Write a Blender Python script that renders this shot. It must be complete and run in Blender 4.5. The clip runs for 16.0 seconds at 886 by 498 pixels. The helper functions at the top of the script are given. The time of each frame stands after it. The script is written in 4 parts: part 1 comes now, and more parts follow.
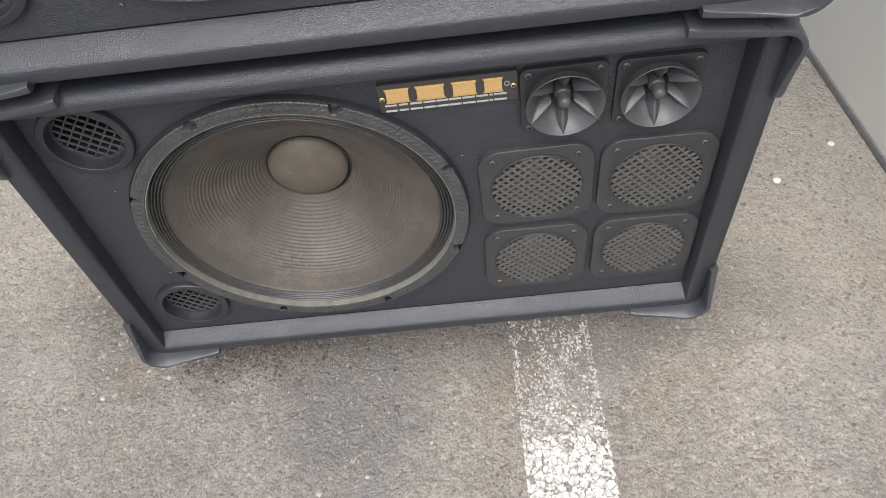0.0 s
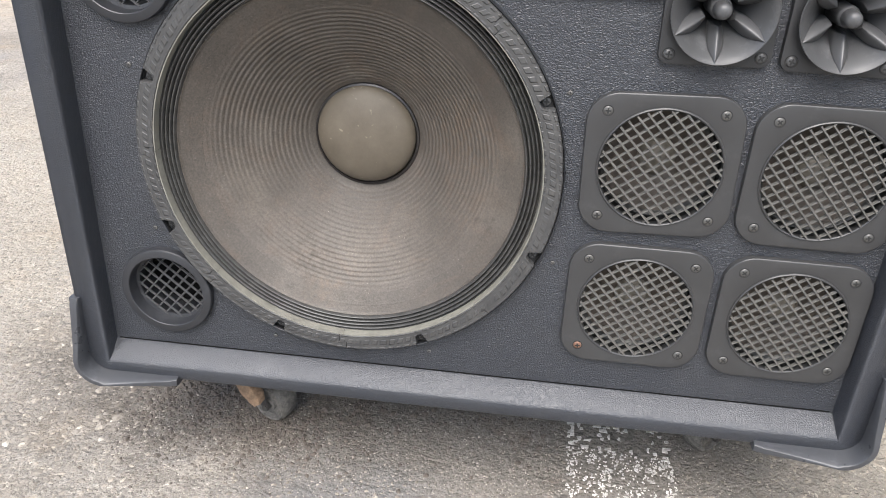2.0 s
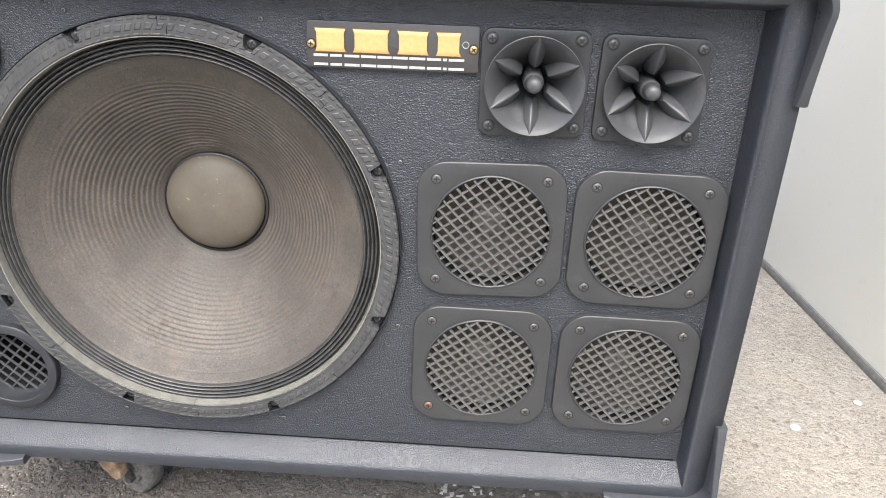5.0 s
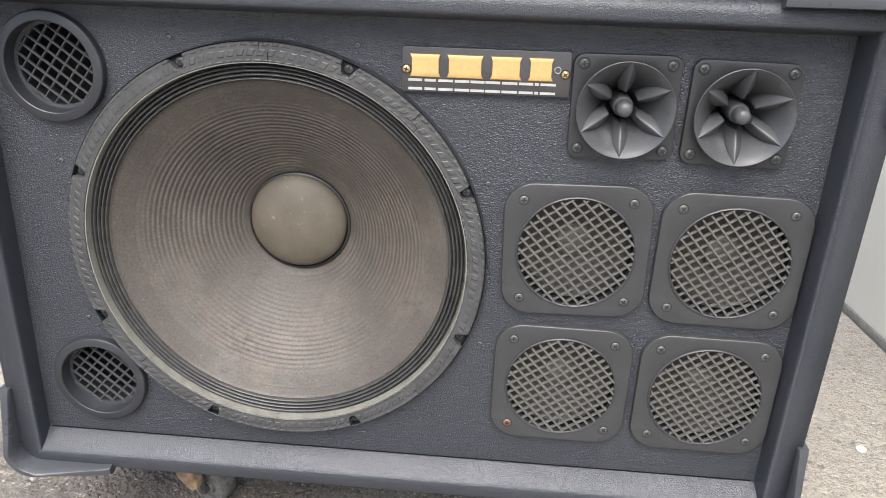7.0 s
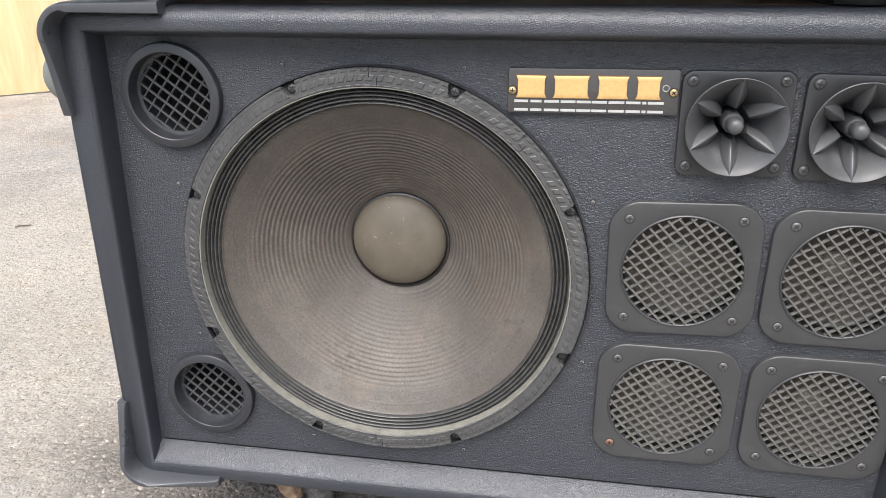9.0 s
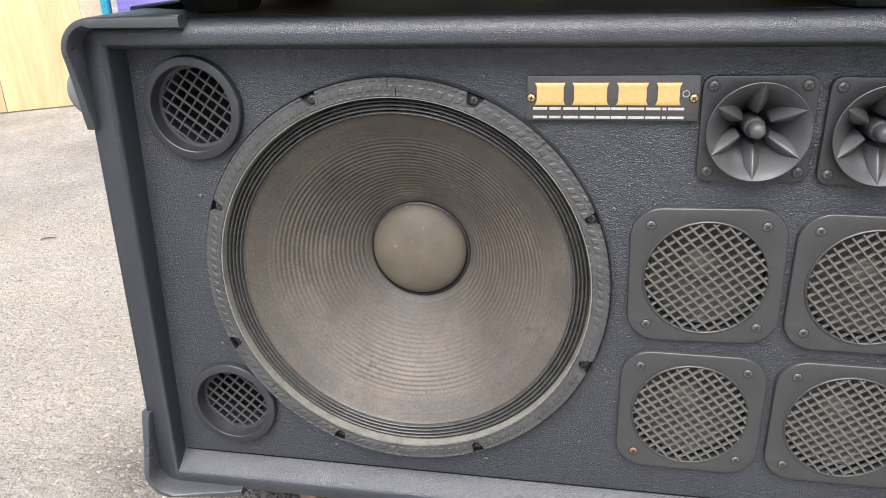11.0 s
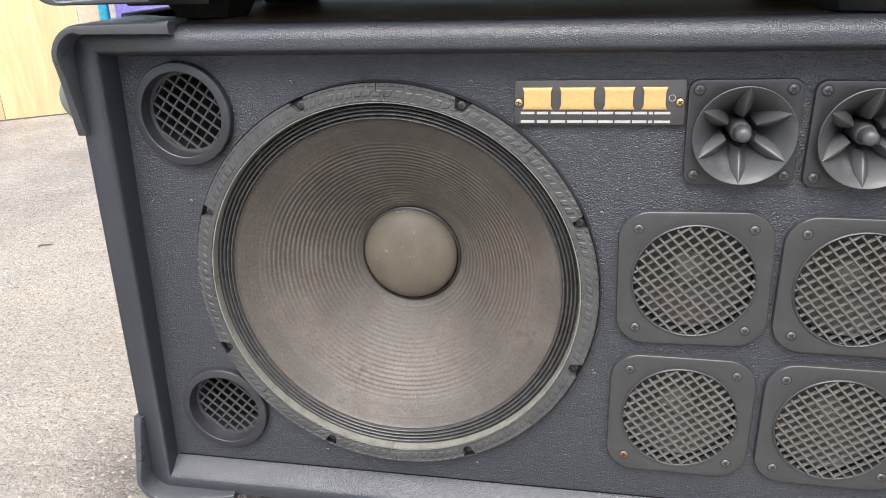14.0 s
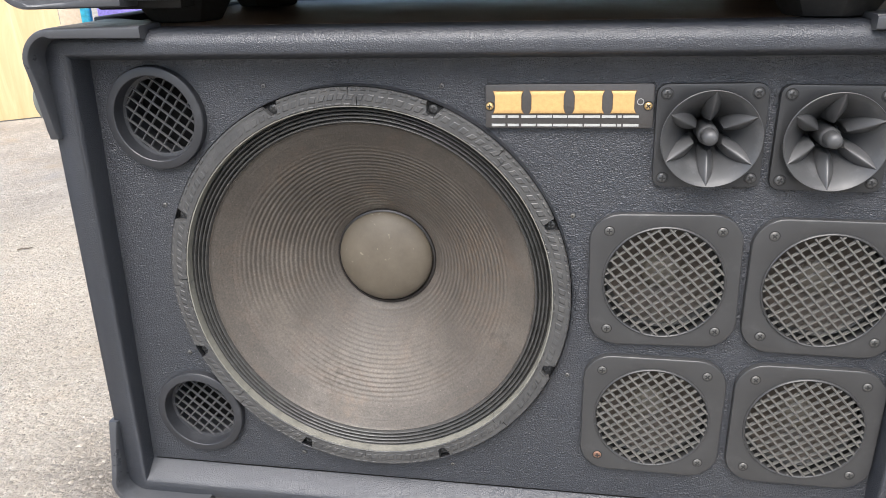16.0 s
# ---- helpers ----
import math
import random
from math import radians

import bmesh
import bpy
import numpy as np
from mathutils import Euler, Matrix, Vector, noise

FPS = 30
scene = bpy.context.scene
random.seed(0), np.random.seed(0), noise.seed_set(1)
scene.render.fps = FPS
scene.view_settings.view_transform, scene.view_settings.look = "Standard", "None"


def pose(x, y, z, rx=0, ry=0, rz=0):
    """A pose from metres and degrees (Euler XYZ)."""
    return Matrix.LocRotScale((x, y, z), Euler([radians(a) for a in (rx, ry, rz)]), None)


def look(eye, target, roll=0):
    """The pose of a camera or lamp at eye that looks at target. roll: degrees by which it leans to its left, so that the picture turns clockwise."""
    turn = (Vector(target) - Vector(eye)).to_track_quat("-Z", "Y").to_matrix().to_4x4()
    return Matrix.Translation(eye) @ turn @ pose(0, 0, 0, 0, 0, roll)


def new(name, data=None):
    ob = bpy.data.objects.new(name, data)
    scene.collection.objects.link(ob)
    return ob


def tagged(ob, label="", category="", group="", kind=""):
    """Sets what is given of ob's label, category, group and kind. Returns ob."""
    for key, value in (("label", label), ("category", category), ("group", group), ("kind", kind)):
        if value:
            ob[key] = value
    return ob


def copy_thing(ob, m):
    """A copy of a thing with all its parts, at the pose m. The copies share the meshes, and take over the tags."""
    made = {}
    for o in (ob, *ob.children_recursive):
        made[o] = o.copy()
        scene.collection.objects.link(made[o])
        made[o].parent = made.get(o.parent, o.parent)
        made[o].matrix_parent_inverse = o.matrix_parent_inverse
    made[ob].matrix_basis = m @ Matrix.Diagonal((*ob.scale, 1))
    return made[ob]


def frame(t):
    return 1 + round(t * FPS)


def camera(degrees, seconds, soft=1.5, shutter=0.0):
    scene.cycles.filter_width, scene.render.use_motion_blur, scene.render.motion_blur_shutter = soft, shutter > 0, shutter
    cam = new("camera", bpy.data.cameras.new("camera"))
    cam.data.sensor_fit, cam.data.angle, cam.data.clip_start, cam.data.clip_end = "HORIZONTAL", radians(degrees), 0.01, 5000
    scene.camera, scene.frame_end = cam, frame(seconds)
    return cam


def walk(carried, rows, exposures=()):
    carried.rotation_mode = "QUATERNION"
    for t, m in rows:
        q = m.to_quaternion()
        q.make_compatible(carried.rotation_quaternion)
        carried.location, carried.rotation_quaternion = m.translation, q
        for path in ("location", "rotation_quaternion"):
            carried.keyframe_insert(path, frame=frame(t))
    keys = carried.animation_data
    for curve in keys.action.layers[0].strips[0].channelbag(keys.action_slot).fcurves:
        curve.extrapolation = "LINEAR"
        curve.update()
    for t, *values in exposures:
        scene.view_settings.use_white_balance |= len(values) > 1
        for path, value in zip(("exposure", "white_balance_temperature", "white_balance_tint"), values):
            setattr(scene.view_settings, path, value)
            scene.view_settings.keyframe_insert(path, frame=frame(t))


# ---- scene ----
# Two stacked loudspeaker cabinets on a worn car park. Metres; x along the baffle, y into the cabinet, z up from the ground.
cam = camera(59.9, 16.0, soft=0.5, shutter=0.08)
# t, x, y, z, yaw, pitch, roll
PATH = [
    (0.0, 0.1992, -0.5575, 1.0534, 4.68, -53.57, -9.44),
    (0.5, 0.2127, -0.5283, 0.8879, 7.72, -43.51, -7.26),
    (1.0, 0.1861, -0.5598, 0.7157, 6.67, -33.37, -3.96),
    (1.5, 0.1555, -0.5895, 0.6746, 6.82, -27.91, -1.81),
    (2.0, 0.1676, -0.6139, 0.6246, 7.20, -27.62, 1.69),
    (2.5, 0.1600, -0.6175, 0.6388, 7.37, -25.59, 0.74),
    (3.0, 0.1814, -0.6198, 0.6626, 7.34, -24.73, 0.23),
    (3.5, 0.2397, -0.6062, 0.6655, 3.31, -24.34, 1.24),
    (3.7, 0.2519, -0.6063, 0.6560, 2.26, -24.58, 1.62),
    (5.8, 0.2467, -0.6093, 0.6493, 2.19, -23.73, 2.44),
    (6.0, 0.2409, -0.6124, 0.6491, 2.19, -23.56, 2.31),
    (6.5, 0.2252, -0.6142, 0.6528, 2.36, -23.42, 2.37),
    (7.0, 0.1990, -0.6205, 0.6584, 4.23, -23.34, 1.80),
    (7.5, 0.1733, -0.6265, 0.6554, 7.40, -23.48, 0.75),
    (8.0, 0.1698, -0.6252, 0.6610, 8.78, -23.00, 0.11),
    (8.5, 0.1701, -0.6275, 0.6643, 9.35, -22.66, -0.33),
    (9.0, 0.1671, -0.6277, 0.6652, 9.64, -22.41, -0.56),
    (9.5, 0.1643, -0.6264, 0.6650, 10.09, -22.23, -0.87),
    (12.0, 0.1679, -0.6300, 0.6671, 11.47, -21.57, -1.92),
    (12.5, 0.1661, -0.6316, 0.6677, 11.46, -21.47, -1.90),
    (13.0, 0.1695, -0.6307, 0.6679, 11.52, -21.39, -1.97),
    (13.5, 0.1699, -0.6318, 0.6668, 11.31, -21.28, -1.93),
    (14.0, 0.1764, -0.6287, 0.6648, 11.20, -21.33, -1.90),
    (14.5, 0.1802, -0.6292, 0.6665, 10.83, -21.42, -1.77),
    (15.0, 0.1824, -0.6302, 0.6679, 10.61, -21.33, -1.75),
    (15.5, 0.1856, -0.6306, 0.6677, 10.52, -21.27, -1.77),
    (16.0, 0.1896, -0.6302, 0.6665, 10.19, -21.21, -1.74),
]


def camera_pose(x, y, z, yaw, pitch, roll):
    ya, pi = radians(yaw), radians(pitch)
    ahead = Vector((-math.sin(ya) * math.cos(pi), math.cos(ya) * math.cos(pi), math.sin(pi)))
    eye = Vector((x, y, z))
    return look(eye, eye + ahead, roll)


EXPOSURES = [(0.0, 0.43), (1.0, 1.28), (1.5, 1.40), (2.0, 1.06), (2.5, 1.0), (3.0, 1.16), (3.5, 1.52), (6.0, 1.24), (7.0, 1.12), (7.5, 0.98), (8.5, 1.04), (10.0, 1.10), (16.0, 1.09)]
walk(cam, [(t, camera_pose(*row)) for t, *row in PATH], EXPOSURES)

# ---- light: bright hazy sky ----
SUN_ELEVATION, SUN_TURN = 57.0, 184.0
world = bpy.data.worlds.new("sky")
scene.world = world
world.use_nodes = True
wt = world.node_tree
wt.nodes.clear()
sky = wt.nodes.new("ShaderNodeTexSky")
sky.sky_type = "NISHITA"
sky.sun_disc = False
sky.sun_elevation, sky.sun_rotation = radians(SUN_ELEVATION), radians(SUN_TURN)
sky.dust_density, sky.air_density = 2.5, 1.0
background = wt.nodes.new("ShaderNodeBackground")
background.inputs["Strength"].default_value = 0.15
world_out = wt.nodes.new("ShaderNodeOutputWorld")
wt.links.new(sky.outputs[0], background.inputs["Color"])
wt.links.new(background.outputs[0], world_out.inputs[0])
sun = new("sun", bpy.data.lights.new("sun", "SUN"))
sun.data.energy, sun.data.angle, sun.data.color = 3.3, radians(50), (1.0, 0.975, 0.95)
# the sky's sun_rotation turns clockwise from +y
sa = radians(SUN_TURN)
sun_from = Vector((math.sin(sa) * math.cos(radians(SUN_ELEVATION)), math.cos(sa) * math.cos(radians(SUN_ELEVATION)), math.sin(radians(SUN_ELEVATION))))
sun.matrix_world = look(sun_from * 20, (0, 0, 0))


# ---- materials ----
class Nodes:
    """A small wrapper to write node materials in few lines."""

    def __init__(self, name):
        self.material = bpy.data.materials.new(name)
        self.material.use_nodes = True
        self.tree = self.material.node_tree
        self.tree.nodes.clear()
        self.shader = self.add("ShaderNodeBsdfPrincipled")
        out = self.add("ShaderNodeOutputMaterial")
        self.join(self.shader.outputs[0], out.inputs[0])
        self.place = self.add("ShaderNodeTexCoord").outputs["Object"]

    def add(self, kind, **values):
        node = self.tree.nodes.new(kind)
        for key, value in values.items():
            node.inputs[key.replace("_", " ")].default_value = value
        return node

    def join(self, a, b):
        self.tree.links.new(a, b)

    def noise(self, scale, detail=3.0, rough=0.55, distort=0.0, where=None):
        n = self.add("ShaderNodeTexNoise", Scale=scale, Detail=detail, Roughness=rough, Distortion=distort)
        self.join(where or self.place, n.inputs["Vector"])
        return n.outputs["Fac"]

    def cells(self, scale, feature="F1", out="Distance", where=None, rand=1.0):
        n = self.add("ShaderNodeTexVoronoi", Scale=scale, Randomness=rand)
        n.feature = feature
        self.join(where or self.place, n.inputs["Vector"])
        return n.outputs[out]

    def ramp(self, fac, *stops):
        n = self.add("ShaderNodeValToRGB")
        e = n.color_ramp.elements
        while len(e) < len(stops):
            e.new(0.5)
        for item, (at, colour) in zip(e, stops):
            item.position = at
            item.color = (*colour, 1) if isinstance(colour, tuple) else (colour, colour, colour, 1)
        self.join(fac, n.inputs[0])
        return n.outputs[0]

    def mix(self, fac, a, b, kind="MIX"):
        n = self.tree.nodes.new("ShaderNodeMix")
        n.data_type, n.blend_type = "RGBA", kind
        for value, socket in ((fac, n.inputs[0]), (a, n.inputs[6]), (b, n.inputs[7])):
            if isinstance(value, (int, float)):
                socket.default_value = value
            elif isinstance(value, tuple):
                socket.default_value = (*value, 1)
            else:
                self.join(value, socket)
        return n.outputs[2]

    def math(self, op, a, b=0.0, clamp=False):
        n = self.tree.nodes.new("ShaderNodeMath")
        n.operation, n.use_clamp = op, clamp
        for value, socket in ((a, n.inputs[0]), (b, n.inputs[1])):
            if isinstance(value, (int, float)):
                socket.default_value = value
            else:
                self.join(value, socket)
        return n.outputs[0]

    def warp(self, scale, amount):
        n = self.add("ShaderNodeTexNoise", Scale=scale, Detail=2.0)
        self.join(self.place, n.inputs["Vector"])
        sub = self.tree.nodes.new("ShaderNodeVectorMath")
        sub.operation = "SUBTRACT"
        self.join(n.outputs["Color"], sub.inputs[0])
        sub.inputs[1].default_value = (0.5, 0.5, 0.5)
        mul = self.tree.nodes.new("ShaderNodeVectorMath")
        mul.operation = "SCALE"
        self.join(sub.outputs[0], mul.inputs[0])
        mul.inputs["Scale"].default_value = amount
        add = self.tree.nodes.new("ShaderNodeVectorMath")
        self.join(self.place, add.inputs[0])
        self.join(mul.outputs[0], add.inputs[1])
        return add.outputs[0]

    def bump(self, height, depth, strength=1.0):
        n = self.add("ShaderNodeBump", Strength=strength, Distance=depth)
        self.join(height, n.inputs["Height"])
        if self.shader.inputs["Normal"].is_linked:
            self.join(self.shader.inputs["Normal"].links[0].from_socket, n.inputs["Normal"])
        self.join(n.outputs[0], self.shader.inputs["Normal"])

    def done(self, colour, rough, metal=0.0, spec=0.5):
        for value, key in ((colour, "Base Color"), (rough, "Roughness"), (metal, "Metallic"), (spec, "Specular IOR Level")):
            socket = self.shader.inputs[key]
            if isinstance(value, (int, float)):
                socket.default_value = value
            elif isinstance(value, tuple):
                socket.default_value = (*value, 1)
            else:
                self.join(value, socket)
        return self.material


def leatherette(name, depth, crease_shade, base, dusty, scale=400, rough=0.36):
    """Embossed cover: domed uneven pebbles between soft creases, some of them run together."""
    n = Nodes(name)
    drawn = n.add("ShaderNodeMapping")
    drawn.inputs["Scale"].default_value = (0.84, 1.0, 1.14)
    n.join(n.warp(300, 0.0028), drawn.inputs["Vector"])
    where = drawn.outputs[0]
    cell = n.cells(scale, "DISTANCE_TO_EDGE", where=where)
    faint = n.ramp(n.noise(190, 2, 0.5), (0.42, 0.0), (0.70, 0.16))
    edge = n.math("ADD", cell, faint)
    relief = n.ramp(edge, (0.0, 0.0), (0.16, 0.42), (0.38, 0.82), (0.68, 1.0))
    n.bump(n.noise(1500, 3, 0.6), 0.00012, 0.5)
    n.bump(n.noise(300, 2, 0.5), depth * 1.4, 0.7)
    n.bump(relief, depth, 1.0)
    dust = n.ramp(n.noise(9, 5, 0.7), (0.42, 0.0), (0.75, 1.0))
    colour = n.mix(n.math("MULTIPLY", dust, dusty), base, (0.056, 0.057, 0.060))
    # Shade in the creases is put into the colour too, besides the bump.
    colour = n.mix(n.math("MULTIPLY", n.ramp(edge, (0.02, 1.0), (0.22, 0.0)), crease_shade), colour, (0.004, 0.004, 0.005))
    flecks = n.math("MULTIPLY", n.ramp(n.cells(95), (0.0, 1.0), (0.055, 0.0)), n.ramp(n.noise(21, 2), (0.56, 0.0), (0.62, 1.0)))
    colour = n.mix(n.math("MULTIPLY", flecks, 0.6), colour, (0.30, 0.29, 0.27))
    return n.done(colour, n.ramp(n.noise(14, 4), (0.3, rough), (0.8, rough + 0.12)), spec=0.62)


def moulded_plastic(name, base, rough=0.45, wear=0.3):
    n = Nodes(name)
    scuff = n.ramp(n.noise(35, 6, 0.75), (0.55, 0.0), (0.8, 1.0))
    lighter = tuple(min(1, c * 2.2 + 0.02) for c in base)
    colour = n.mix(n.math("MULTIPLY", scuff, wear), base, lighter)
    n.bump(n.noise(700, 2), 0.00012, 0.5)
    n.bump(n.noise(40, 5), 0.0005, 0.25)
    return n.done(colour, n.ramp(n.noise(60, 5), (0.3, rough - 0.08), (0.8, rough + 0.12)))


def cone_paper(name, tone):
    n = Nodes(name)
    where = n.warp(30, 0.02)
    patches = n.noise(11, 5, 0.65, where=where)
    colour = n.ramp(patches, (0.3, (0.057 * tone, 0.049 * tone, 0.041 * tone)), (0.55, (0.080 * tone, 0.069 * tone, 0.058 * tone)), (0.75, (0.113 * tone, 0.098 * tone, 0.082 * tone)))
    rust = n.ramp(n.noise(17, 7, 0.75, 1.2), (0.52, 0.0), (0.70, 1.0))
    colour = n.mix(n.math("MULTIPLY", rust, 0.32), colour, (0.108, 0.073, 0.050))
    fibre = n.ramp(n.noise(520, 3, 0.7), (0.30, 0.62), (0.72, 1.38))
    colour = n.mix(0.8, colour, fibre, "MULTIPLY")
    specks = n.ramp(n.cells(260), (0.0, 1.0), (0.16, 0.0))
    rare = n.ramp(n.noise(60, 3, 0.6), (0.54, 0.0), (0.66, 1.0))
    colour = n.mix(n.math("MULTIPLY", n.math("MULTIPLY", specks, rare), 0.75), colour, (0.34, 0.31, 0.27))
    stain = n.ramp(n.noise(26, 7, 0.75), (0.60, 0.0), (0.68, 1.0))
    colour = n.mix(n.math("MULTIPLY", stain, 0.5), colour, (0.040, 0.032, 0.027))
    for place, reach, amount, shade in (((-0.049, 0.045, -0.119), 0.034, 0.75, (0.034, 0.026, 0.020)), ((-0.030, 0.030, -0.140), 0.022, 0.5, (0.150, 0.108, 0.074)), ((0.095, 0.040, 0.020), 0.060, 0.35, (0.120, 0.080, 0.052)), ((-0.006, 0.075, 0.062), 0.020, 0.5, (0.21, 0.19, 0.16))):
        gone = n.add("ShaderNodeVectorMath")
        gone.operation = "DISTANCE"
        n.join(n.warp(60, 0.030), gone.inputs[0])
        gone.inputs[1].default_value = place
        patch = n.math("MULTIPLY", n.ramp(gone.outputs["Value"], (reach * 0.3, 1.0), (reach, 0.0)), n.ramp(n.noise(170, 5, 0.7), (0.44, 0.0), (0.60, 1.0)))
        colour = n.mix(n.math("MULTIPLY", patch, amount), colour, shade)
    n.bump(n.noise(420, 5, 0.75), 0.0009, 0.6)
    return n.done(colour, n.ramp(n.noise(30, 4), (0.3, 0.44), (0.8, 0.66)), spec=0.42)


def cap_paper():
    n = Nodes("dusty_cap_felt")
    colour = n.ramp(n.noise(38, 6, 0.7), (0.3, (0.080, 0.066, 0.048)), (0.7, (0.110, 0.092, 0.068)))
    marks = n.ramp(n.noise(70, 3, 0.5, 2.5), (0.66, 0.0), (0.72, 1.0))
    colour = n.mix(n.math("MULTIPLY", marks, 0.28), colour, (0.42, 0.38, 0.28))
    n.bump(n.noise(600, 3), 0.0003, 0.35)
    return n.done(colour, 0.6)


def gasket_card():
    n = Nodes("embossed_gasket")
    uv = n.add("ShaderNodeTexCoord").outputs["UV"]
    rows = []
    for way, bend in (("X", 2.2), ("Y", 1.4)):
        w = n.add("ShaderNodeTexWave", Scale=0.82, Distortion=bend, Detail=1.0)
        w.bands_direction = way
        n.join(uv, w.inputs["Vector"])
        rows.append(n.ramp(w.outputs["Fac"], (0.20, 0.0), (0.50, 1.0)))
    lift = n.math("MULTIPLY", rows[0], rows[1])
    worn = n.ramp(n.noise(21, 4, 0.6), (0.34, 0.25), (0.62, 1.0))
    n.bump(n.noise(46, 4, 0.6), 0.0012, 0.5)
    n.bump(n.math("MULTIPLY", lift, worn), 0.0011, 0.75)
    n.bump(n.noise(300, 4), 0.0002, 0.4)
    colour = n.ramp(n.noise(40, 6, 0.7), (0.3, (0.036, 0.036, 0.0365)), (0.7, (0.064, 0.063, 0.061)))
    # Grooves between the squares tinted darker, standing for their shading.
    colour = n.mix(n.math("MULTIPLY", n.math("SUBTRACT", 1.0, lift), n.math("MULTIPLY", worn, 0.13)), colour, (0.018, 0.018, 0.018))
    scuff = n.ramp(n.noise(90, 5, 0.75), (0.60, 0.0), (0.74, 1.0))
    colour = n.mix(n.math("MULTIPLY", scuff, 0.45), colour, (0.115, 0.110, 0.102))
    return n.done(colour, n.ramp(n.noise(50, 4), (0.3, 0.42), (0.8, 0.62)))


def plain(name, colour, rough, metal=0.0, grain=120.0, vary=0.25, bump=0.0002):
    n = Nodes(name)
    low, high = tuple(c * (1 - vary) for c in colour), tuple(min(1, c * (1 + vary)) for c in colour)
    n.bump(n.noise(grain * 3, 4), bump, 0.5)
    return n.done(n.ramp(n.noise(grain, 5, 0.7), (0.3, low), (0.7, high)), n.ramp(n.noise(grain * 0.6, 4), (0.3, rough - 0.06), (0.75, rough + 0.1)), metal)


def asphalt():
    n = Nodes("weathered_asphalt")
    where = n.warp(85, 0.010)
    stones = n.cells(185, "F1", "Color", where)
    dome = n.cells(185, "F1", "Distance", where)
    edge = n.cells(185, "DISTANCE_TO_EDGE", where=where)
    fine = n.cells(430, "F1", "Color", where)
    tone = n.ramp(stones, (0.05, (0.225, 0.202, 0.176)), (0.45, (0.305, 0.278, 0.243)), (0.8, (0.375, 0.343, 0.298)), (0.97, (0.53, 0.492, 0.424)))
    tone2 = n.ramp(fine, (0.1, (0.235, 0.210, 0.182)), (0.5, (0.315, 0.287, 0.250)), (0.92, (0.420, 0.386, 0.332)))
    pick = n.ramp(n.noise(75, 3), (0.42, 0.0), (0.58, 1.0))
    colour = n.mix(pick, tone, tone2)
    gap = n.math("MULTIPLY", n.ramp(edge, (0.0, 1.0), (0.16, 0.0)), n.ramp(n.noise(38, 3), (0.40, 0.0), (0.66, 0.5)))
    colour = n.mix(gap, colour, (0.130, 0.117, 0.101))
    colour = n.mix(1.0, colour, n.ramp(n.noise(640, 3, 0.6), (0.28, 0.72), (0.72, 1.22)), "MULTIPLY")
    lumps = n.noise(60, 5, 0.6)
    colour = n.mix(1.0, colour, n.ramp(lumps, (0.30, 0.78), (0.5, 1.04), (0.75, 1.22)), "MULTIPLY")
    # Dark specks stand for the shadows of small pits in the surface.
    pit_shade = n.ramp(n.noise(190, 3, 0.6), (0.32, 1.0), (0.39, 0.0))
    colour = n.mix(n.math("MULTIPLY", pit_shade, 0.75), colour, (0.090, 0.080, 0.068))
    blotch = n.ramp(n.noise(2.3, 5, 0.65), (0.38, 0.74), (0.62, 1.08))
    colour = n.mix(1.0, colour, blotch, "MULTIPLY")
    brown = n.ramp(n.noise(6.5, 5, 0.65), (0.54, 0.0), (0.70, 1.0))
    colour = n.mix(n.math("MULTIPLY", brown, 0.45), colour, (0.300, 0.232, 0.160))
    grey = n.ramp(n.noise(4.2, 5, 0.6, 0.5), (0.56, 0.0), (0.70, 1.0))
    colour = n.mix(n.math("MULTIPLY", grey, 0.50), colour, (0.215, 0.212, 0.208))
    spot = n.add("ShaderNodeVectorMath")
    spot.operation = "DISTANCE"
    n.join(n.warp(9, 0.20), spot.inputs[0])
    spot.inputs[1].default_value = (-0.020, -0.055, 0.0)
    oil = n.ramp(spot.outputs["Value"], (0.07, 1.0), (0.17, 0.0))
    colour = n.mix(n.math("MULTIPLY", oil, 0.62), colour, (0.120, 0.122, 0.126))
    worn = n.add("ShaderNodeVectorMath")
    worn.operation = "DISTANCE"
    n.join(n.warp(5, 0.30), worn.inputs[0])
    worn.inputs[1].default_value = (0.80, 0.30, 0.0)
    pale = n.math("MULTIPLY", n.ramp(worn.outputs["Value"], (0.12, 1.0), (0.52, 0.0)), n.ramp(n.noise(140, 4, 0.65), (0.30, 0.20), (0.60, 0.65)))
    colour = n.mix(pale, colour, (0.500, 0.455, 0.380))
    yard = n.add("ShaderNodeVectorMath")
    yard.operation = "DISTANCE"
    n.join(n.warp(3, 0.40), yard.inputs[0])
    yard.inputs[1].default_value = (-0.95, 0.55, 0.0)
    sandy = n.math("MULTIPLY", n.ramp(yard.outputs["Value"], (0.45, 1.0), (0.98, 0.0)), n.ramp(n.noise(120, 4, 0.65), (0.34, 0.10), (0.58, 0.48)))
    colour = n.mix(sandy, colour, (0.385, 0.338, 0.262))
    dirt = n.add("ShaderNodeMapping")
    dirt.inputs["Location"].default_value = (0.12, -0.19, 0.0)
    dirt.inputs["Scale"].default_value = (0.60, 1.0, 1.0)
    n.join(n.warp(11, 0.16), dirt.inputs["Vector"])
    reach = n.add("ShaderNodeVectorMath")
    reach.operation = "LENGTH"
    n.join(dirt.outputs[0], reach.inputs[0])
    soil = n.math("MULTIPLY", n.ramp(reach.outputs["Value"], (0.13, 1.0), (0.23, 0.0)), n.ramp(n.noise(55, 4, 0.65), (0.30, 0.95), (0.70, 0.45)))
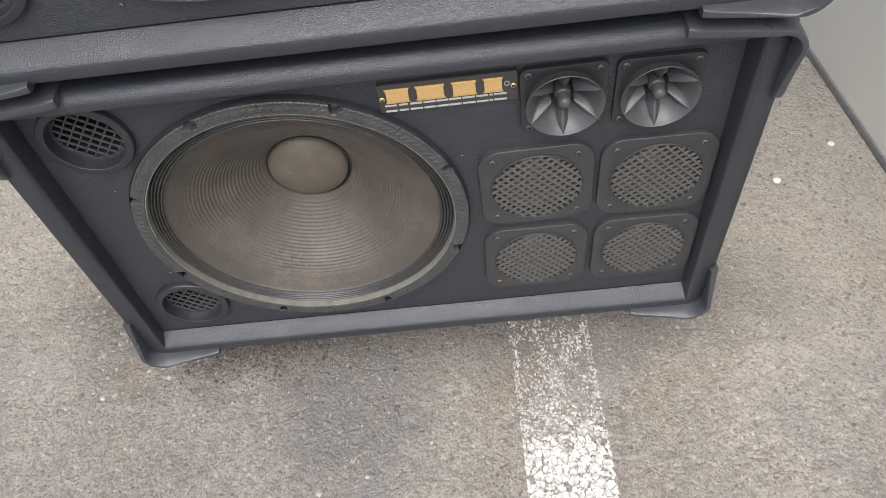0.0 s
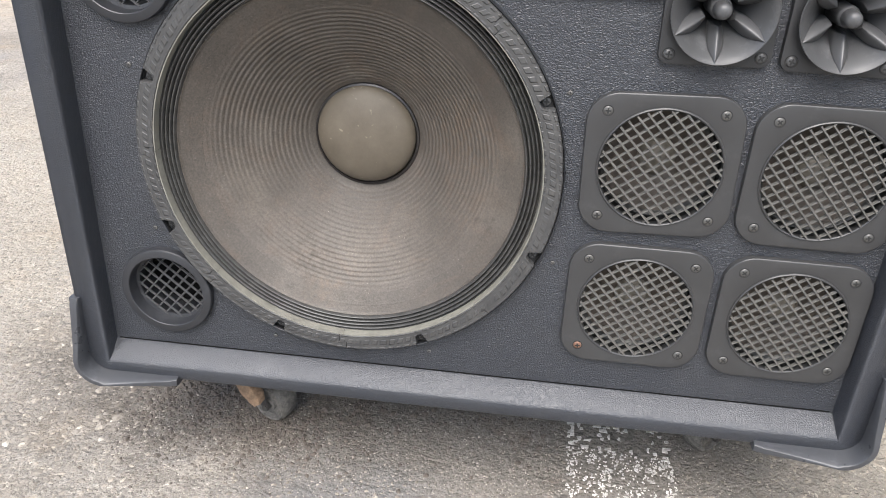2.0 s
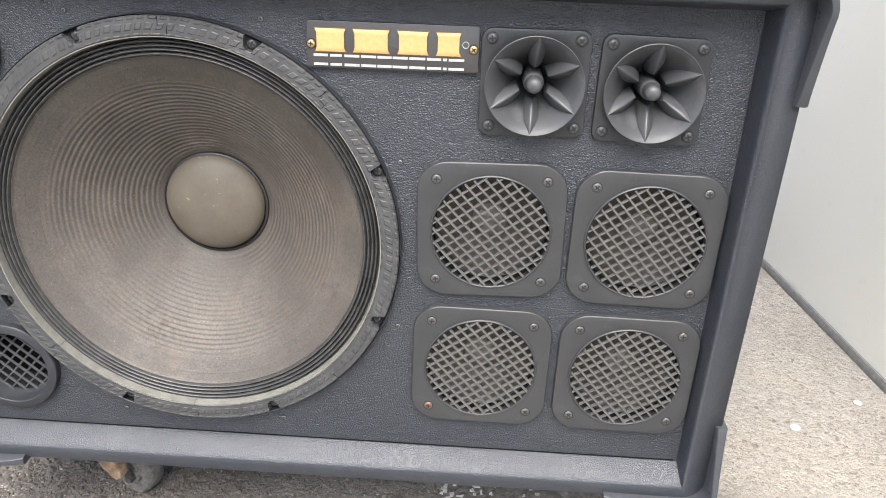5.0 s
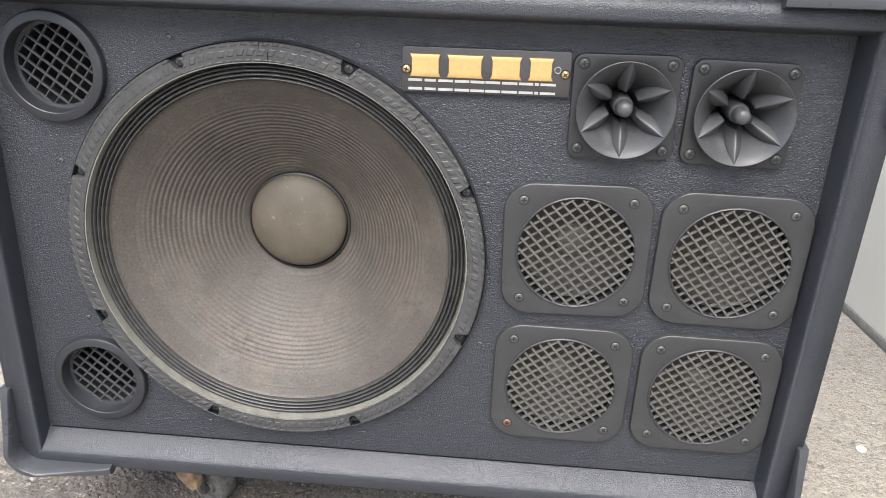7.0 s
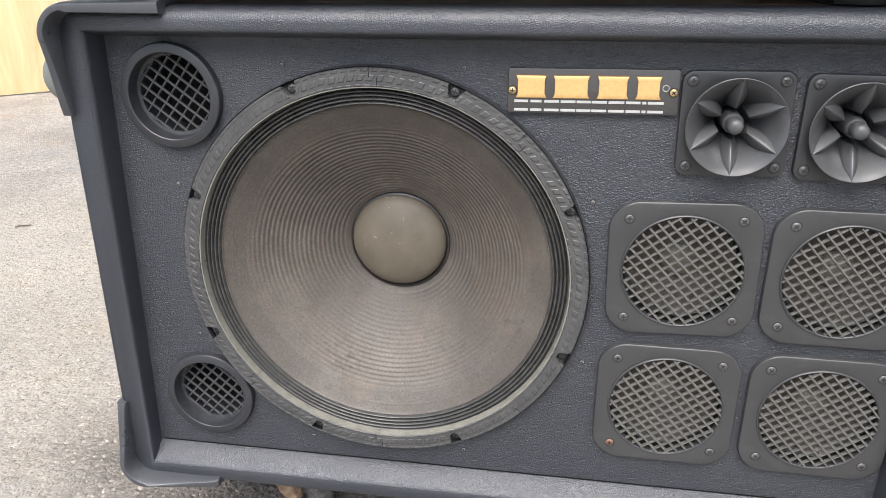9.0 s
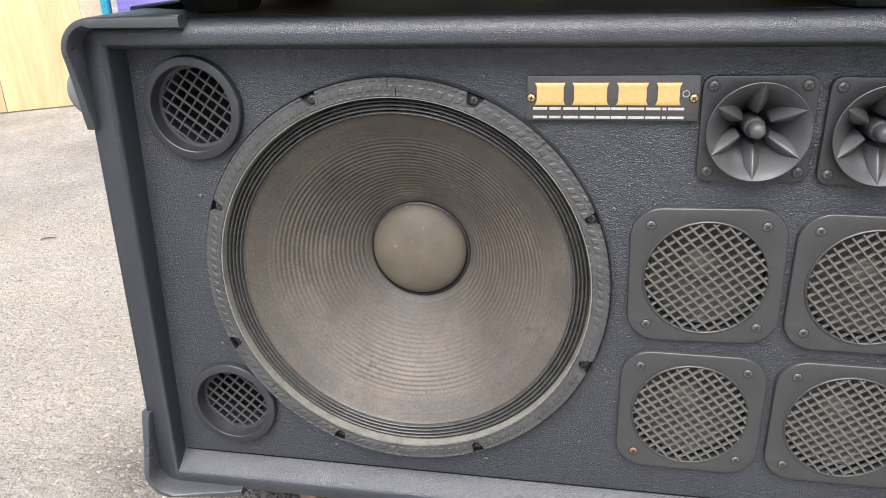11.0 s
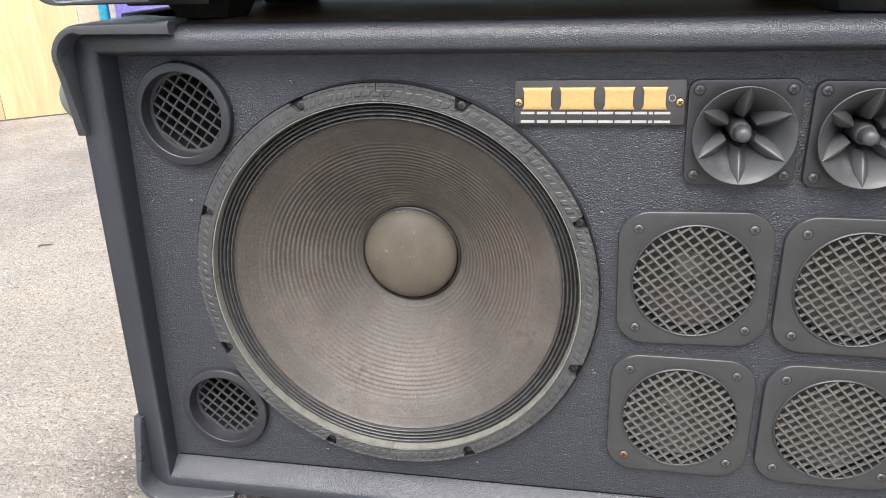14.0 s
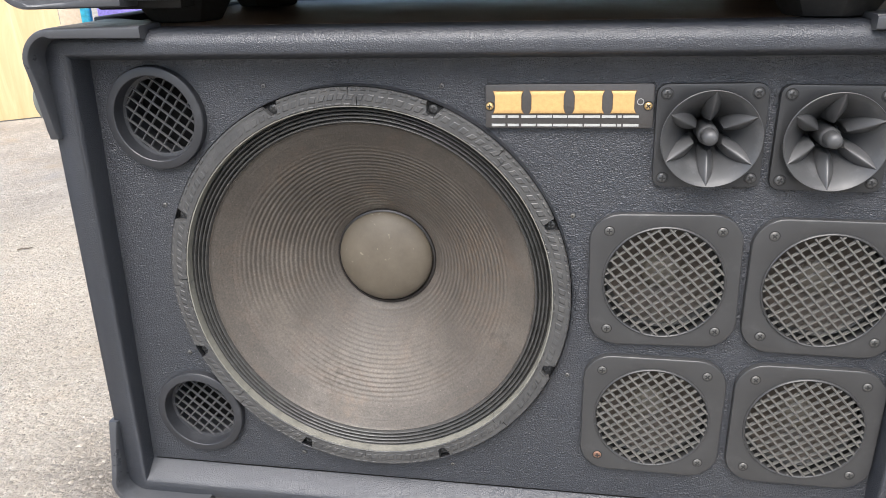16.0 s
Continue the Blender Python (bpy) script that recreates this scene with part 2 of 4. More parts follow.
    colour = n.mix(soil, colour, n.ramp(n.noise(150, 4, 0.65), (0.3, (0.050, 0.042, 0.034)), (0.7, (0.120, 0.100, 0.080))))
    # Grime under the front right, darkened further for the cabinet's shade.
    grime_shade = n.add("ShaderNodeMapping")
    grime_shade.inputs["Location"].default_value = (-0.17, -0.12, 0.0)
    grime_shade.inputs["Scale"].default_value = (0.50, 1.5, 1.0)
    n.join(n.warp(14, 0.10), grime_shade.inputs["Vector"])
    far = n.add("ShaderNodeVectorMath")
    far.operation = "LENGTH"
    n.join(grime_shade.outputs[0], far.inputs[0])
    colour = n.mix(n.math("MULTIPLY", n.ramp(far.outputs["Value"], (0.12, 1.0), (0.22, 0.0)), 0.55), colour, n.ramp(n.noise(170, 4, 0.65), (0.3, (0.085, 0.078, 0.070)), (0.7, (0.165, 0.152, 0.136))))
    n.bump(n.noise(640, 3, 0.65), 0.0008, 0.7)
    n.bump(n.math("SUBTRACT", 1.0, dome), 0.0024, 0.8)
    n.bump(n.noise(120, 7, 0.70), 0.0060, 0.9)
    n.bump(n.noise(34, 5, 0.6), 0.0090, 0.7)
    return n.done(colour, n.ramp(n.noise(200, 3), (0.3, 0.66), (0.8, 0.9)), spec=0.32)


def loose_stones():
    n = Nodes("asphalt_aggregate")
    rnd = n.add("ShaderNodeNewGeometry").outputs["Random Per Island"]
    colour = n.ramp(rnd, (0.0, (0.165, 0.146, 0.122)), (0.35, (0.225, 0.200, 0.168)), (0.70, (0.275, 0.246, 0.206)), (0.95, (0.325, 0.288, 0.236)), (1.0, (0.46, 0.42, 0.355)))
    colour = n.mix(0.4, colour, n.ramp(n.noise(300, 3), (0.3, 0.5), (0.7, 1.3)), "MULTIPLY")
    n.bump(n.noise(900, 3), 0.0005, 0.6)
    return n.done(colour, 0.8, spec=0.35)


def road_paint():
    n = Nodes("cracked_road_paint")
    rnd = n.add("ShaderNodeNewGeometry").outputs["Random Per Island"]
    colour = n.ramp(rnd, (0.0, (0.53, 0.515, 0.475)), (0.5, (0.62, 0.605, 0.565)), (1.0, (0.71, 0.695, 0.655)))
    dirt = n.ramp(n.noise(150, 5, 0.7), (0.38, 1.0), (0.6, 0.0))
    colour = n.mix(n.math("MULTIPLY", dirt, 0.65), colour, (0.2, 0.185, 0.165))
    n.bump(n.noise(500, 4), 0.0006, 0.6)
    return n.done(colour, 0.75)


def wall_paint():
    n = Nodes("grey_coated_panel")
    colour = n.ramp(n.noise(1.3, 4), (0.3, (0.735, 0.715, 0.640)), (0.7, (0.800, 0.780, 0.700)))
    streak = n.ramp(n.noise(18, 6, 0.75), (0.58, 0.0), (0.8, 1.0))
    colour = n.mix(n.math("MULTIPLY", streak, 0.15), colour, (0.30, 0.29, 0.27))
    n.bump(n.noise(2.5, 2), 0.004, 0.3)
    return n.done(colour, 0.28)


def plywood():
    n = Nodes("pale_plywood")
    stretch = n.add("ShaderNodeMapping")
    stretch.inputs["Scale"].default_value = (5, 5, 0.7)
    n.join(n.place, stretch.inputs["Vector"])
    rings = n.noise(3, 6, 0.6, 1.5, where=stretch.outputs[0])
    colour = n.ramp(rings, (0.3, (0.60, 0.420, 0.215)), (0.55, (0.71, 0.525, 0.290)), (0.8, (0.78, 0.610, 0.370)))
    n.bump(rings, 0.002, 0.3)
    return n.done(colour, 0.6)


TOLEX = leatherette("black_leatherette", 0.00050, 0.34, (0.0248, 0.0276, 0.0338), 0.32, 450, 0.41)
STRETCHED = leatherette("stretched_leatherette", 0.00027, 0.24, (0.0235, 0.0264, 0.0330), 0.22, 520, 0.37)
CORNER = moulded_plastic("grey_black_corner_plastic", (0.044, 0.046, 0.051), 0.34, 0.5)
HORN = moulded_plastic("black_horn_plastic", (0.022, 0.0225, 0.0238), 0.46, 0.3)
HORN_MOUTH = moulded_plastic("dusty_horn_plastic", (0.050, 0.0505, 0.0520), 0.44, 0.6)
MIDPLATE = moulded_plastic("charcoal_plate_plastic", (0.032, 0.032, 0.0325), 0.42, 0.35)
PORT = moulded_plastic("black_port_plastic", (0.021, 0.022, 0.025), 0.42, 0.4)
MESHMETAL = plain("grey_coated_mesh", (0.122, 0.119, 0.111), 0.40, 0.25, 300)
PORTGRID = plain("dark_grid_plastic", (0.050, 0.050, 0.052), 0.5, 0.0, 300)
CONE, CAP, GASKET = cone_paper("dark_paper_cone", 1.0), cap_paper(), gasket_card()
CONE_EDGE = cone_paper("dark_paper_cone_band", 0.88)
RUBBER = plain("black_rubber_surround", (0.042, 0.041, 0.039), 0.36, 0.0, 150, 0.4)
GLUE = plain("black_glue", (0.018, 0.016, 0.015), 0.35, 0.0, 150, 0.3)
RIM = plain("pale_gasket_lip", (0.155, 0.150, 0.128), 0.50, 0.0, 90, 0.25)
BASKET = plain("dark_cast_basket", (0.016, 0.016, 0.016), 0.6, 0.0)


# Near-black, low-gloss colour that stands for shade in gaps and ports.
def shade_black():
    n = Nodes("shadow_gap_black")
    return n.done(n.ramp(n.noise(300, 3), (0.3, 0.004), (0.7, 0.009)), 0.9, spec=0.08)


GAP_SHADE = shade_black()
INSIDE = plain("black_wadding", (0.012, 0.012, 0.012), 0.9, 0.0)
SCREW = plain("blackened_screw", (0.060, 0.060, 0.060), 0.40, 0.2, 500)
GREYSCREW = plain("dulled_grey_screw", (0.092, 0.090, 0.085), 0.42, 0.4, 500)
SCREWSLOT = plain("screw_recess_shade", (0.008, 0.008, 0.008), 0.7)
RUSTY = plain("rusted_screw", (0.17, 0.095, 0.065), 0.6, 0.4, 600, 0.5)
BRASS = plain("brass_screw", (0.62, 0.43, 0.20), 0.35, 0.8, 500)
BADGE = plain("dark_anodised_plate", (0.070, 0.066, 0.064), 0.38, 0.5, 400, 0.1)
GOLD = plain("gold_enamel", (0.60, 0.385, 0.155), 0.42, 0.3, 250, 0.12)
BRONZE = plain("brown_enamel_edge", (0.17, 0.095, 0.040), 0.45, 0.2, 250, 0.2)
WHITE = plain("off_white_enamel", (0.36, 0.36, 0.345), 0.45, 0.0, 250, 0.1)
MIDCONE = plain("grey_mid_cone", (0.070, 0.056, 0.045), 0.6, 0.0, 60, 0.3)
MIDCAP = plain("dusty_mid_cap", (0.125, 0.110, 0.090), 0.6, 0.0, 80, 0.25)
TAN = plain("rusty_tan_steel", (0.235, 0.155, 0.098), 0.8, 0.0, 110, 0.55, 0.0030)
WHEEL = plain("worn_grey_rubber", (0.112, 0.105, 0.095), 0.75, 0.0, 160, 0.6, 0.0010)
STEEL = plain("dull_zinc_steel", (0.075, 0.070, 0.065), 0.6, 0.4, 120, 0.3)
GREYPLY = plain("weathered_ply_edge", (0.52, 0.42, 0.31), 0.7, 0.0, 45, 0.2, 0.0004)
ASPHALT, STONES, PAINT = asphalt(), loose_stones(), road_paint()
WALL, PLY = wall_paint(), plywood()
STRIP = plain("grey_rubber_strip", (0.16, 0.155, 0.145), 0.6, 0.0, 120, 0.3)
QUARTZ = plain("white_quartz", (0.72, 0.71, 0.68), 0.6, 0.0, 200, 0.15)
CYAN = plain("cyan_fabric", (0.05, 0.45, 0.62), 0.7, 0.0, 60)
VIOLET = plain("violet_fabric", (0.27, 0.22, 0.62), 0.7, 0.0, 60)
# Black top tinted brown in place of the reflection it catches.
TOP_REFLECTION = leatherette("brown_reflection_cover", 0.00034, 0.40, (0.230, 0.145, 0.085), 0.0, 430, 0.36)
FOOT = plain("black_foot_rubber", (0.014, 0.0135, 0.013), 0.55, 0.0, 200, 0.3)
GRIT = plain("pale_grit", (0.34, 0.312, 0.265), 0.75, 0.0, 180, 0.45)
SOIL = plain("dark_soil_crumbs", (0.095, 0.080, 0.066), 0.85, 0.0, 200, 0.5)
TWIG = plain("dry_twig_bark", (0.09, 0.07, 0.05), 0.8, 0.0, 300)


# ---- mesh helpers ----
def finish(bm, name, material, smooth=40):
    bmesh.ops.recalc_face_normals(bm, faces=bm.faces)
    me = bpy.data.meshes.new(name)
    bm.to_mesh(me)
    bm.free()
    me.materials.append(material)
    if smooth:
        me.shade_smooth()
        me.set_sharp_from_angle(angle=radians(smooth))
    return me


def part(name, bm, material, parent, label="", smooth=40):
    """A bmesh (or a ready mesh) as one mesh object under a thing or a part."""
    me = bm if isinstance(bm, bpy.types.Mesh) else finish(bm, name, material, smooth)
    ob = new(name, me)
    ob.parent = parent
    if label:
        tagged(ob, label=label)
    return ob


def at(ob, x, y, z, rx=0, ry=0, rz=0):
    ob.matrix_basis = pose(x, y, z, rx, ry, rz)
    return ob


def lathe(profile, steps=96, bm=None):
    """Turns a profile of (radius, y) round the y axis."""
    bm = bm or bmesh.new()
    rings = []
    for r, y in profile:
        if r < 1e-6:
            rings.append([bm.verts.new((0, y, 0))])
        else:
            rings.append([bm.verts.new((r * math.cos(a), y, r * math.sin(a))) for a in (2 * math.pi * k / steps for k in range(steps))])
    for a, b in zip(rings, rings[1:]):
        for k in range(steps):
            j = (k + 1) % steps
            quad = [a[k % len(a)], a[j % len(a)], b[j % len(b)], b[k % len(b)]]
            quad = list(dict.fromkeys(quad))
            if len(quad) > 2:
                bm.faces.new(quad)
    return bm


def box(x0, x1, y0, y1, z0, z1, bevel=0.0, segments=2, bm=None):
    bm = bm or bmesh.new()
    made = bmesh.ops.create_cube(bm, size=1.0)["verts"]
    for v in made:
        v.co = Vector(((x0 + x1) / 2 + v.co.x * (x1 - x0), (y0 + y1) / 2 + v.co.y * (y1 - y0), (z0 + z1) / 2 + v.co.z * (z1 - z0)))
    if bevel:
        edges = list({e for v in made for e in v.link_edges})
        bmesh.ops.bevel(bm, geom=edges, offset=bevel, segments=segments, affect="EDGES", profile=0.5)
    return bm


def prism(outline, y0, y1, bevel=0.0, bm=None, segments=2):
    """A polygon of (x, z) points, thick from y0 (front) to y1."""
    bm = bm or bmesh.new()
    front = [bm.verts.new((x, y0, z)) for x, z in outline]
    back = [bm.verts.new((x, y1, z)) for x, z in outline]
    face = bm.faces.new(front)
    bm.faces.new(back[::-1])
    n = len(outline)
    for k in range(n):
        bm.faces.new((front[k], back[k], back[(k + 1) % n], front[(k + 1) % n]))
    if bevel:
        bmesh.ops.bevel(bm, geom=list(face.edges), offset=bevel, segments=segments, affect="EDGES", profile=0.5)
    return bm


def round_rect(w, h, r, steps=8):
    pts = []
    for cx, cz, a0 in ((w / 2 - r, h / 2 - r, 0), (-w / 2 + r, h / 2 - r, 90), (-w / 2 + r, -h / 2 + r, 180), (w / 2 - r, -h / 2 + r, 270)):
        for k in range(steps + 1):
            a = radians(a0 + 90 * k / steps)
            pts.append((cx + r * math.cos(a), cz + r * math.sin(a)))
    return pts


def circle(r, steps=64, cx=0.0, cz=0.0):
    return [(cx + r * math.cos(2 * math.pi * k / steps), cz + r * math.sin(2 * math.pi * k / steps)) for k in range(steps)]


def plate_with_holes(outline, holes, y0, y1):
    """A sheet in the x-z plane with real holes through it."""
    bm = bmesh.new()
    edges = []
    for loop in (outline, *holes):
        vs = [bm.verts.new((x, y0, z)) for x, z in loop]
        edges += [bm.edges.new((vs[k], vs[(k + 1) % len(vs)])) for k in range(len(vs))]
    bmesh.ops.triangle_fill(bm, use_beauty=True, use_dissolve=False, edges=edges)
    made = bmesh.ops.extrude_face_region(bm, geom=list(bm.faces))
    for v in (g for g in made["geom"] if isinstance(g, bmesh.types.BMVert)):
        v.co.y = y1
    return bm


def tube(points, radius, sides=8, bm=None):
    bm = bm or bmesh.new()
    rings = []
    for k, p in enumerate(points):
        way = (Vector(points[min(k + 1, len(points) - 1)]) - Vector(points[max(k - 1, 0)])).normalized()
        a = way.orthogonal().normalized()
        b = way.cross(a)
        rad = radius[k] if isinstance(radius, (list, tuple)) else radius
        rings.append([bm.verts.new(Vector(p) + rad * (math.cos(t) * a + math.sin(t) * b)) for t in (2 * math.pi * s / sides for s in range(sides))])
    for r0, r1 in zip(rings, rings[1:]):
        for s in range(sides):
            bm.faces.new((r0[s], r0[(s + 1) % sides], r1[(s + 1) % sides], r1[s]))
    bm.faces.new(rings[0])
    bm.faces.new(rings[-1][::-1])
    return bm


# ---- cabinet dimensions ----
X0, X1, Z0, Z1 = -0.2775, 0.4925, 0.1275, 0.6120  # outside
IX0, IX1, IZ0, IZ1 = -0.2530, 0.4640, 0.1650, 0.5835  # where the slanted inside of the lip meets the front board
FX0, FX1, FZ0, FZ1 = -0.2540, 0.4690, 0.1415, 0.5905  # the lip's inner front edge
LIP, SEAT, BAFFLE, BACK = -0.0130, 0.0130, 0.0065, 0.360
WOOFER = (0.0010, 0.3726)
R_BOLT, R_OUT, R_IN = 0.1848, 0.1897, 0.1735
MIDS = ((0.2676, 0.3948, -1.2), (0.3995, 0.3930, 0.6), (0.2665, 0.2580, 0.4), (0.4000, 0.2570, 0.5))
TWEETERS = ((0.2948, 0.5220, -0.6), (0.3869, 0.5206, 0.8))
PORTS = ((-0.1820, 0.5335, 0.0467, -38), (-0.1853, 0.2260, 0.0466, -42))


def screw_mesh(radius, dome, material):
    """A domed cross-head screw; near-black cross and ring stand for the recesses' shade."""
    bm = lathe([(radius * 0.98, 0.0015), (radius, 0.0), (radius * 0.86, -dome * 0.6), (radius * 0.55, -dome), (0, -dome)], 20)
    head = finish(bm, "screw", material, 60)
    bm = bmesh.new()
    a, b = radius * 0.58, radius * 0.15
    cross = [(a, b), (b, b), (b, a), (-b, a), (-b, b), (-a, b), (-a, -b), (-b, -b), (-b, -a), (b, -a), (b, -b), (a, -b)]
    prism(cross, -dome - 0.00012, -dome + 0.0005, bm=bm)
    lathe([(radius * 1.02, -0.0001), (radius * 1.20, -0.0002), (radius * 1.20, 0.0010)], 20, bm=bm)
    return head, finish(bm, "cross_slot", SCREWSLOT, 0)


SCREWS = {"black": screw_mesh(0.0043, 0.0016, SCREW), "grey": screw_mesh(0.0039, 0.0010, GREYSCREW), "rusty": screw_mesh(0.0039, 0.0013, RUSTY), "brass": screw_mesh(0.0033, 0.0013, BRASS), "small": screw_mesh(0.0020, 0.0006, MESHMETAL)}


def screw(parent, x, y, z, kind="black", turn=0.0, slot=True):
    head, cross = SCREWS[kind]
    ob = at(part("screw", head, None, parent), x, y, z, 0, turn, 0)
    if slot:
        part("cross_slot", cross, None, ob)
    return ob


def shell_mesh():
    """The four covered panels as one box open at the front, with rounded outer edges."""
    bm = bmesh.new()
    yb = BACK

    def ring(x0, x1, z0, z1, y):
        return [bm.verts.new((x, y, z)) for x, z in ((x0, z0), (x1, z0), (x1, z1), (x0, z1))]

    of, ob_, inf = ring(X0, X1, Z0, Z1, LIP), ring(X0, X1, Z0, Z1, yb), ring(FX0, FX1, FZ0, FZ1, LIP)
    seat, inb = ring(IX0, IX1, IZ0, IZ1, SEAT), ring(IX0, IX1, IZ0, IZ1, yb - 0.012)
    for k in range(4):
        j = (k + 1) % 4
        bm.faces.new((of[k], of[j], inf[j], inf[k]))
        bm.faces.new((of[k], ob_[k], ob_[j], of[j]))
        bm.faces.new((inf[k], inf[j], seat[j], seat[k]))
        bm.faces.new((seat[k], seat[j], inb[j], inb[k]))
    bm.faces.new(ob_)
    bm.faces.new(inb)
    outer = [e for e in bm.edges if all(v in of for v in e.verts) or all(v in ob_ for v in e.verts)]
    outer += [e for e in bm.edges if (e.verts[0] in of and e.verts[1] in ob_) or (e.verts[1] in of and e.verts[0] in ob_)]
    inner = [e for e in bm.edges if all(v in inf for v in e.verts)]
    bmesh.ops.bevel(bm, geom=inner, offset=0.0050, segments=6, affect="EDGES", profile=0.5)
    outer = [e for e in outer if e.is_valid]
    brow = [e for e in outer if all(v.co.z > Z1 - 1e-4 and v.co.y < LIP + 1e-4 for v in e.verts)]
    sill = [e for e in outer if all(v.co.z < Z0 + 1e-4 and v.co.y < LIP + 1e-4 for v in e.verts)]
    bmesh.ops.bevel(bm, geom=brow, offset=0.0125, segments=8, affect="EDGES", profile=0.5)
    bmesh.ops.bevel(bm, geom=sill, offset=0.0030, segments=3, affect="EDGES", profile=0.5)
    outer = [e for e in outer if e.is_valid]
    bmesh.ops.bevel(bm, geom=outer, offset=0.0065, segments=5, affect="EDGES", profile=0.5)
    return bm


def lean(bm):
    """The lip stands further out at the top than at the bottom, and one side closes in a little."""
    for v in bm.verts:
        f = (v.co.z - 0.135) / 0.468
        near = max(0.0, min(1.0, (0.02 - v.co.y) / 0.033))
        v.co.y -= 0.0118 * f * near
        v.co.x += (0.0145 if v.co.x < 0.1 else 0.001 if v.co.x > 0.48 else 0.0) * f
    return bm


def corner_mesh(sx, sz):
    """A stacking corner: two arms on the outer edges. The rim is broad and low at the arms' ends and thin and proud at the bend, with a sloping trough inside it."""
    bm = bmesh.new()
    lu, lv, t, r = 0.098, 0.092, 0.0044, 0.024
    line = [(lu - (lu - r - 0.001) * k / 9, 0.0) for k in range(10)]
    line += [(r - r * math.sin(radians(a)), r - r * math.cos(radians(a))) for a in range(9, 90, 9)]
    line += [(0.0, r + 0.001 + (lv - r - 0.001) * k / 9) for k in range(10)]
    x0, z0, y0 = (X0 if sx > 0 else X1), (Z0 if sz > 0 else Z1), LIP
    rows = []
    for k, (u, v) in enumerate(line):
        a, b = line[max(k - 1, 0)], line[min(k + 1, len(line) - 1)]
        du, dv = b[0] - a[0], b[1] - a[1]
        nu, nv = dv / math.hypot(du, dv), -du / math.hypot(du, dv)
        if nu + nv > 0:
            nu, nv = -nu, -nv
        s = max(0.0, max((u - r) / (lu - r), (v - r) / (lv - r)))
        flat = v < 1e-6
        proud = 0.0205 - (0.0125 if flat else 0.0145) * s**0.8
        rim = 0.0078 + 0.0016 * s if sz < 0 and flat else 0.0034 + 0.0045 * s**1.2 if flat else 0.0058 + 0.0028 * s
        base = max(rim - t + 0.0012, 0.0036)
        depth = 0.074 - 0.052 * s**0.8
        end = 0.0016 * max(0.0, (s - 0.93) / 0.07)
        ring = []
        for off, w in ((t, depth - 0.002), (t, 0.004), (t, -proud * 0.55), (t - 0.0004, -proud + 0.0022 + end), (t - 0.0013, -proud + 0.0004 + end), (t - 0.0026, -proud + end),
                       (t - rim, -proud + 0.0006 + end), (t - rim - 0.0007, -proud + 0.0016 + end), (-base, -0.0032), (-base - 0.0003, -0.0006), (-base - 0.0003, 0.004), (0.0003, 0.006), (0.0003, depth), (t * 0.5, depth)):
            ring.append(bm.verts.new((x0 + sx * (u + nu * off), y0 + w, z0 + sz * (v + nv * off))))
        rows.append(ring)
    for a, b in zip(rows, rows[1:]):
        for k in range(len(a)):
            j = (k + 1) % len(a)
            bm.faces.new((a[k], a[j], b[j], b[k]))
    bm.faces.new(rows[0])
    bm.faces.new(rows[-1][::-1])
    return bm


def grid_mesh(radius, pitch, bar, depth, angle, slant=90.0, sag=0.0):
    """A round lattice of crossing bars. slant: the angle between the two sets."""
    bm = bmesh.new()
    for n, turn in enumerate((angle, angle + slant)):
        c, s = math.cos(radians(turn)), math.sin(radians(turn))
        count = int(radius / pitch) + 1
        for k in range(-count, count + 1):
            off = (k + 0.5) * pitch
            if abs(off) > radius - bar * 0.3:
                continue
            half = math.sqrt(radius**2 - off**2)
            steps = max(2, int(half / 0.006))
            y = 0.0005 * (1 if n else -1)
            strip = []
            for m in range(steps + 1):
                along = -half + 2 * half * m / steps
                px, pz = along * c - off * s, along * s + off * c
                lift = -sag * (1 - (px * px + pz * pz) / radius**2)
                strip.append([bm.verts.new((px - e * s * bar / 2, y + lift + d, pz + e * c * bar / 2)) for e, d in ((-1, depth * 0.35), (-0.45, -depth / 2), (0.45, -depth / 2), (1, depth * 0.35))])
            for a, b in zip(strip, strip[1:]):
                for q in range(4):
                    bm.faces.new((a[q], a[(q + 1) % 4], b[(q + 1) % 4], b[q]))
    return bm


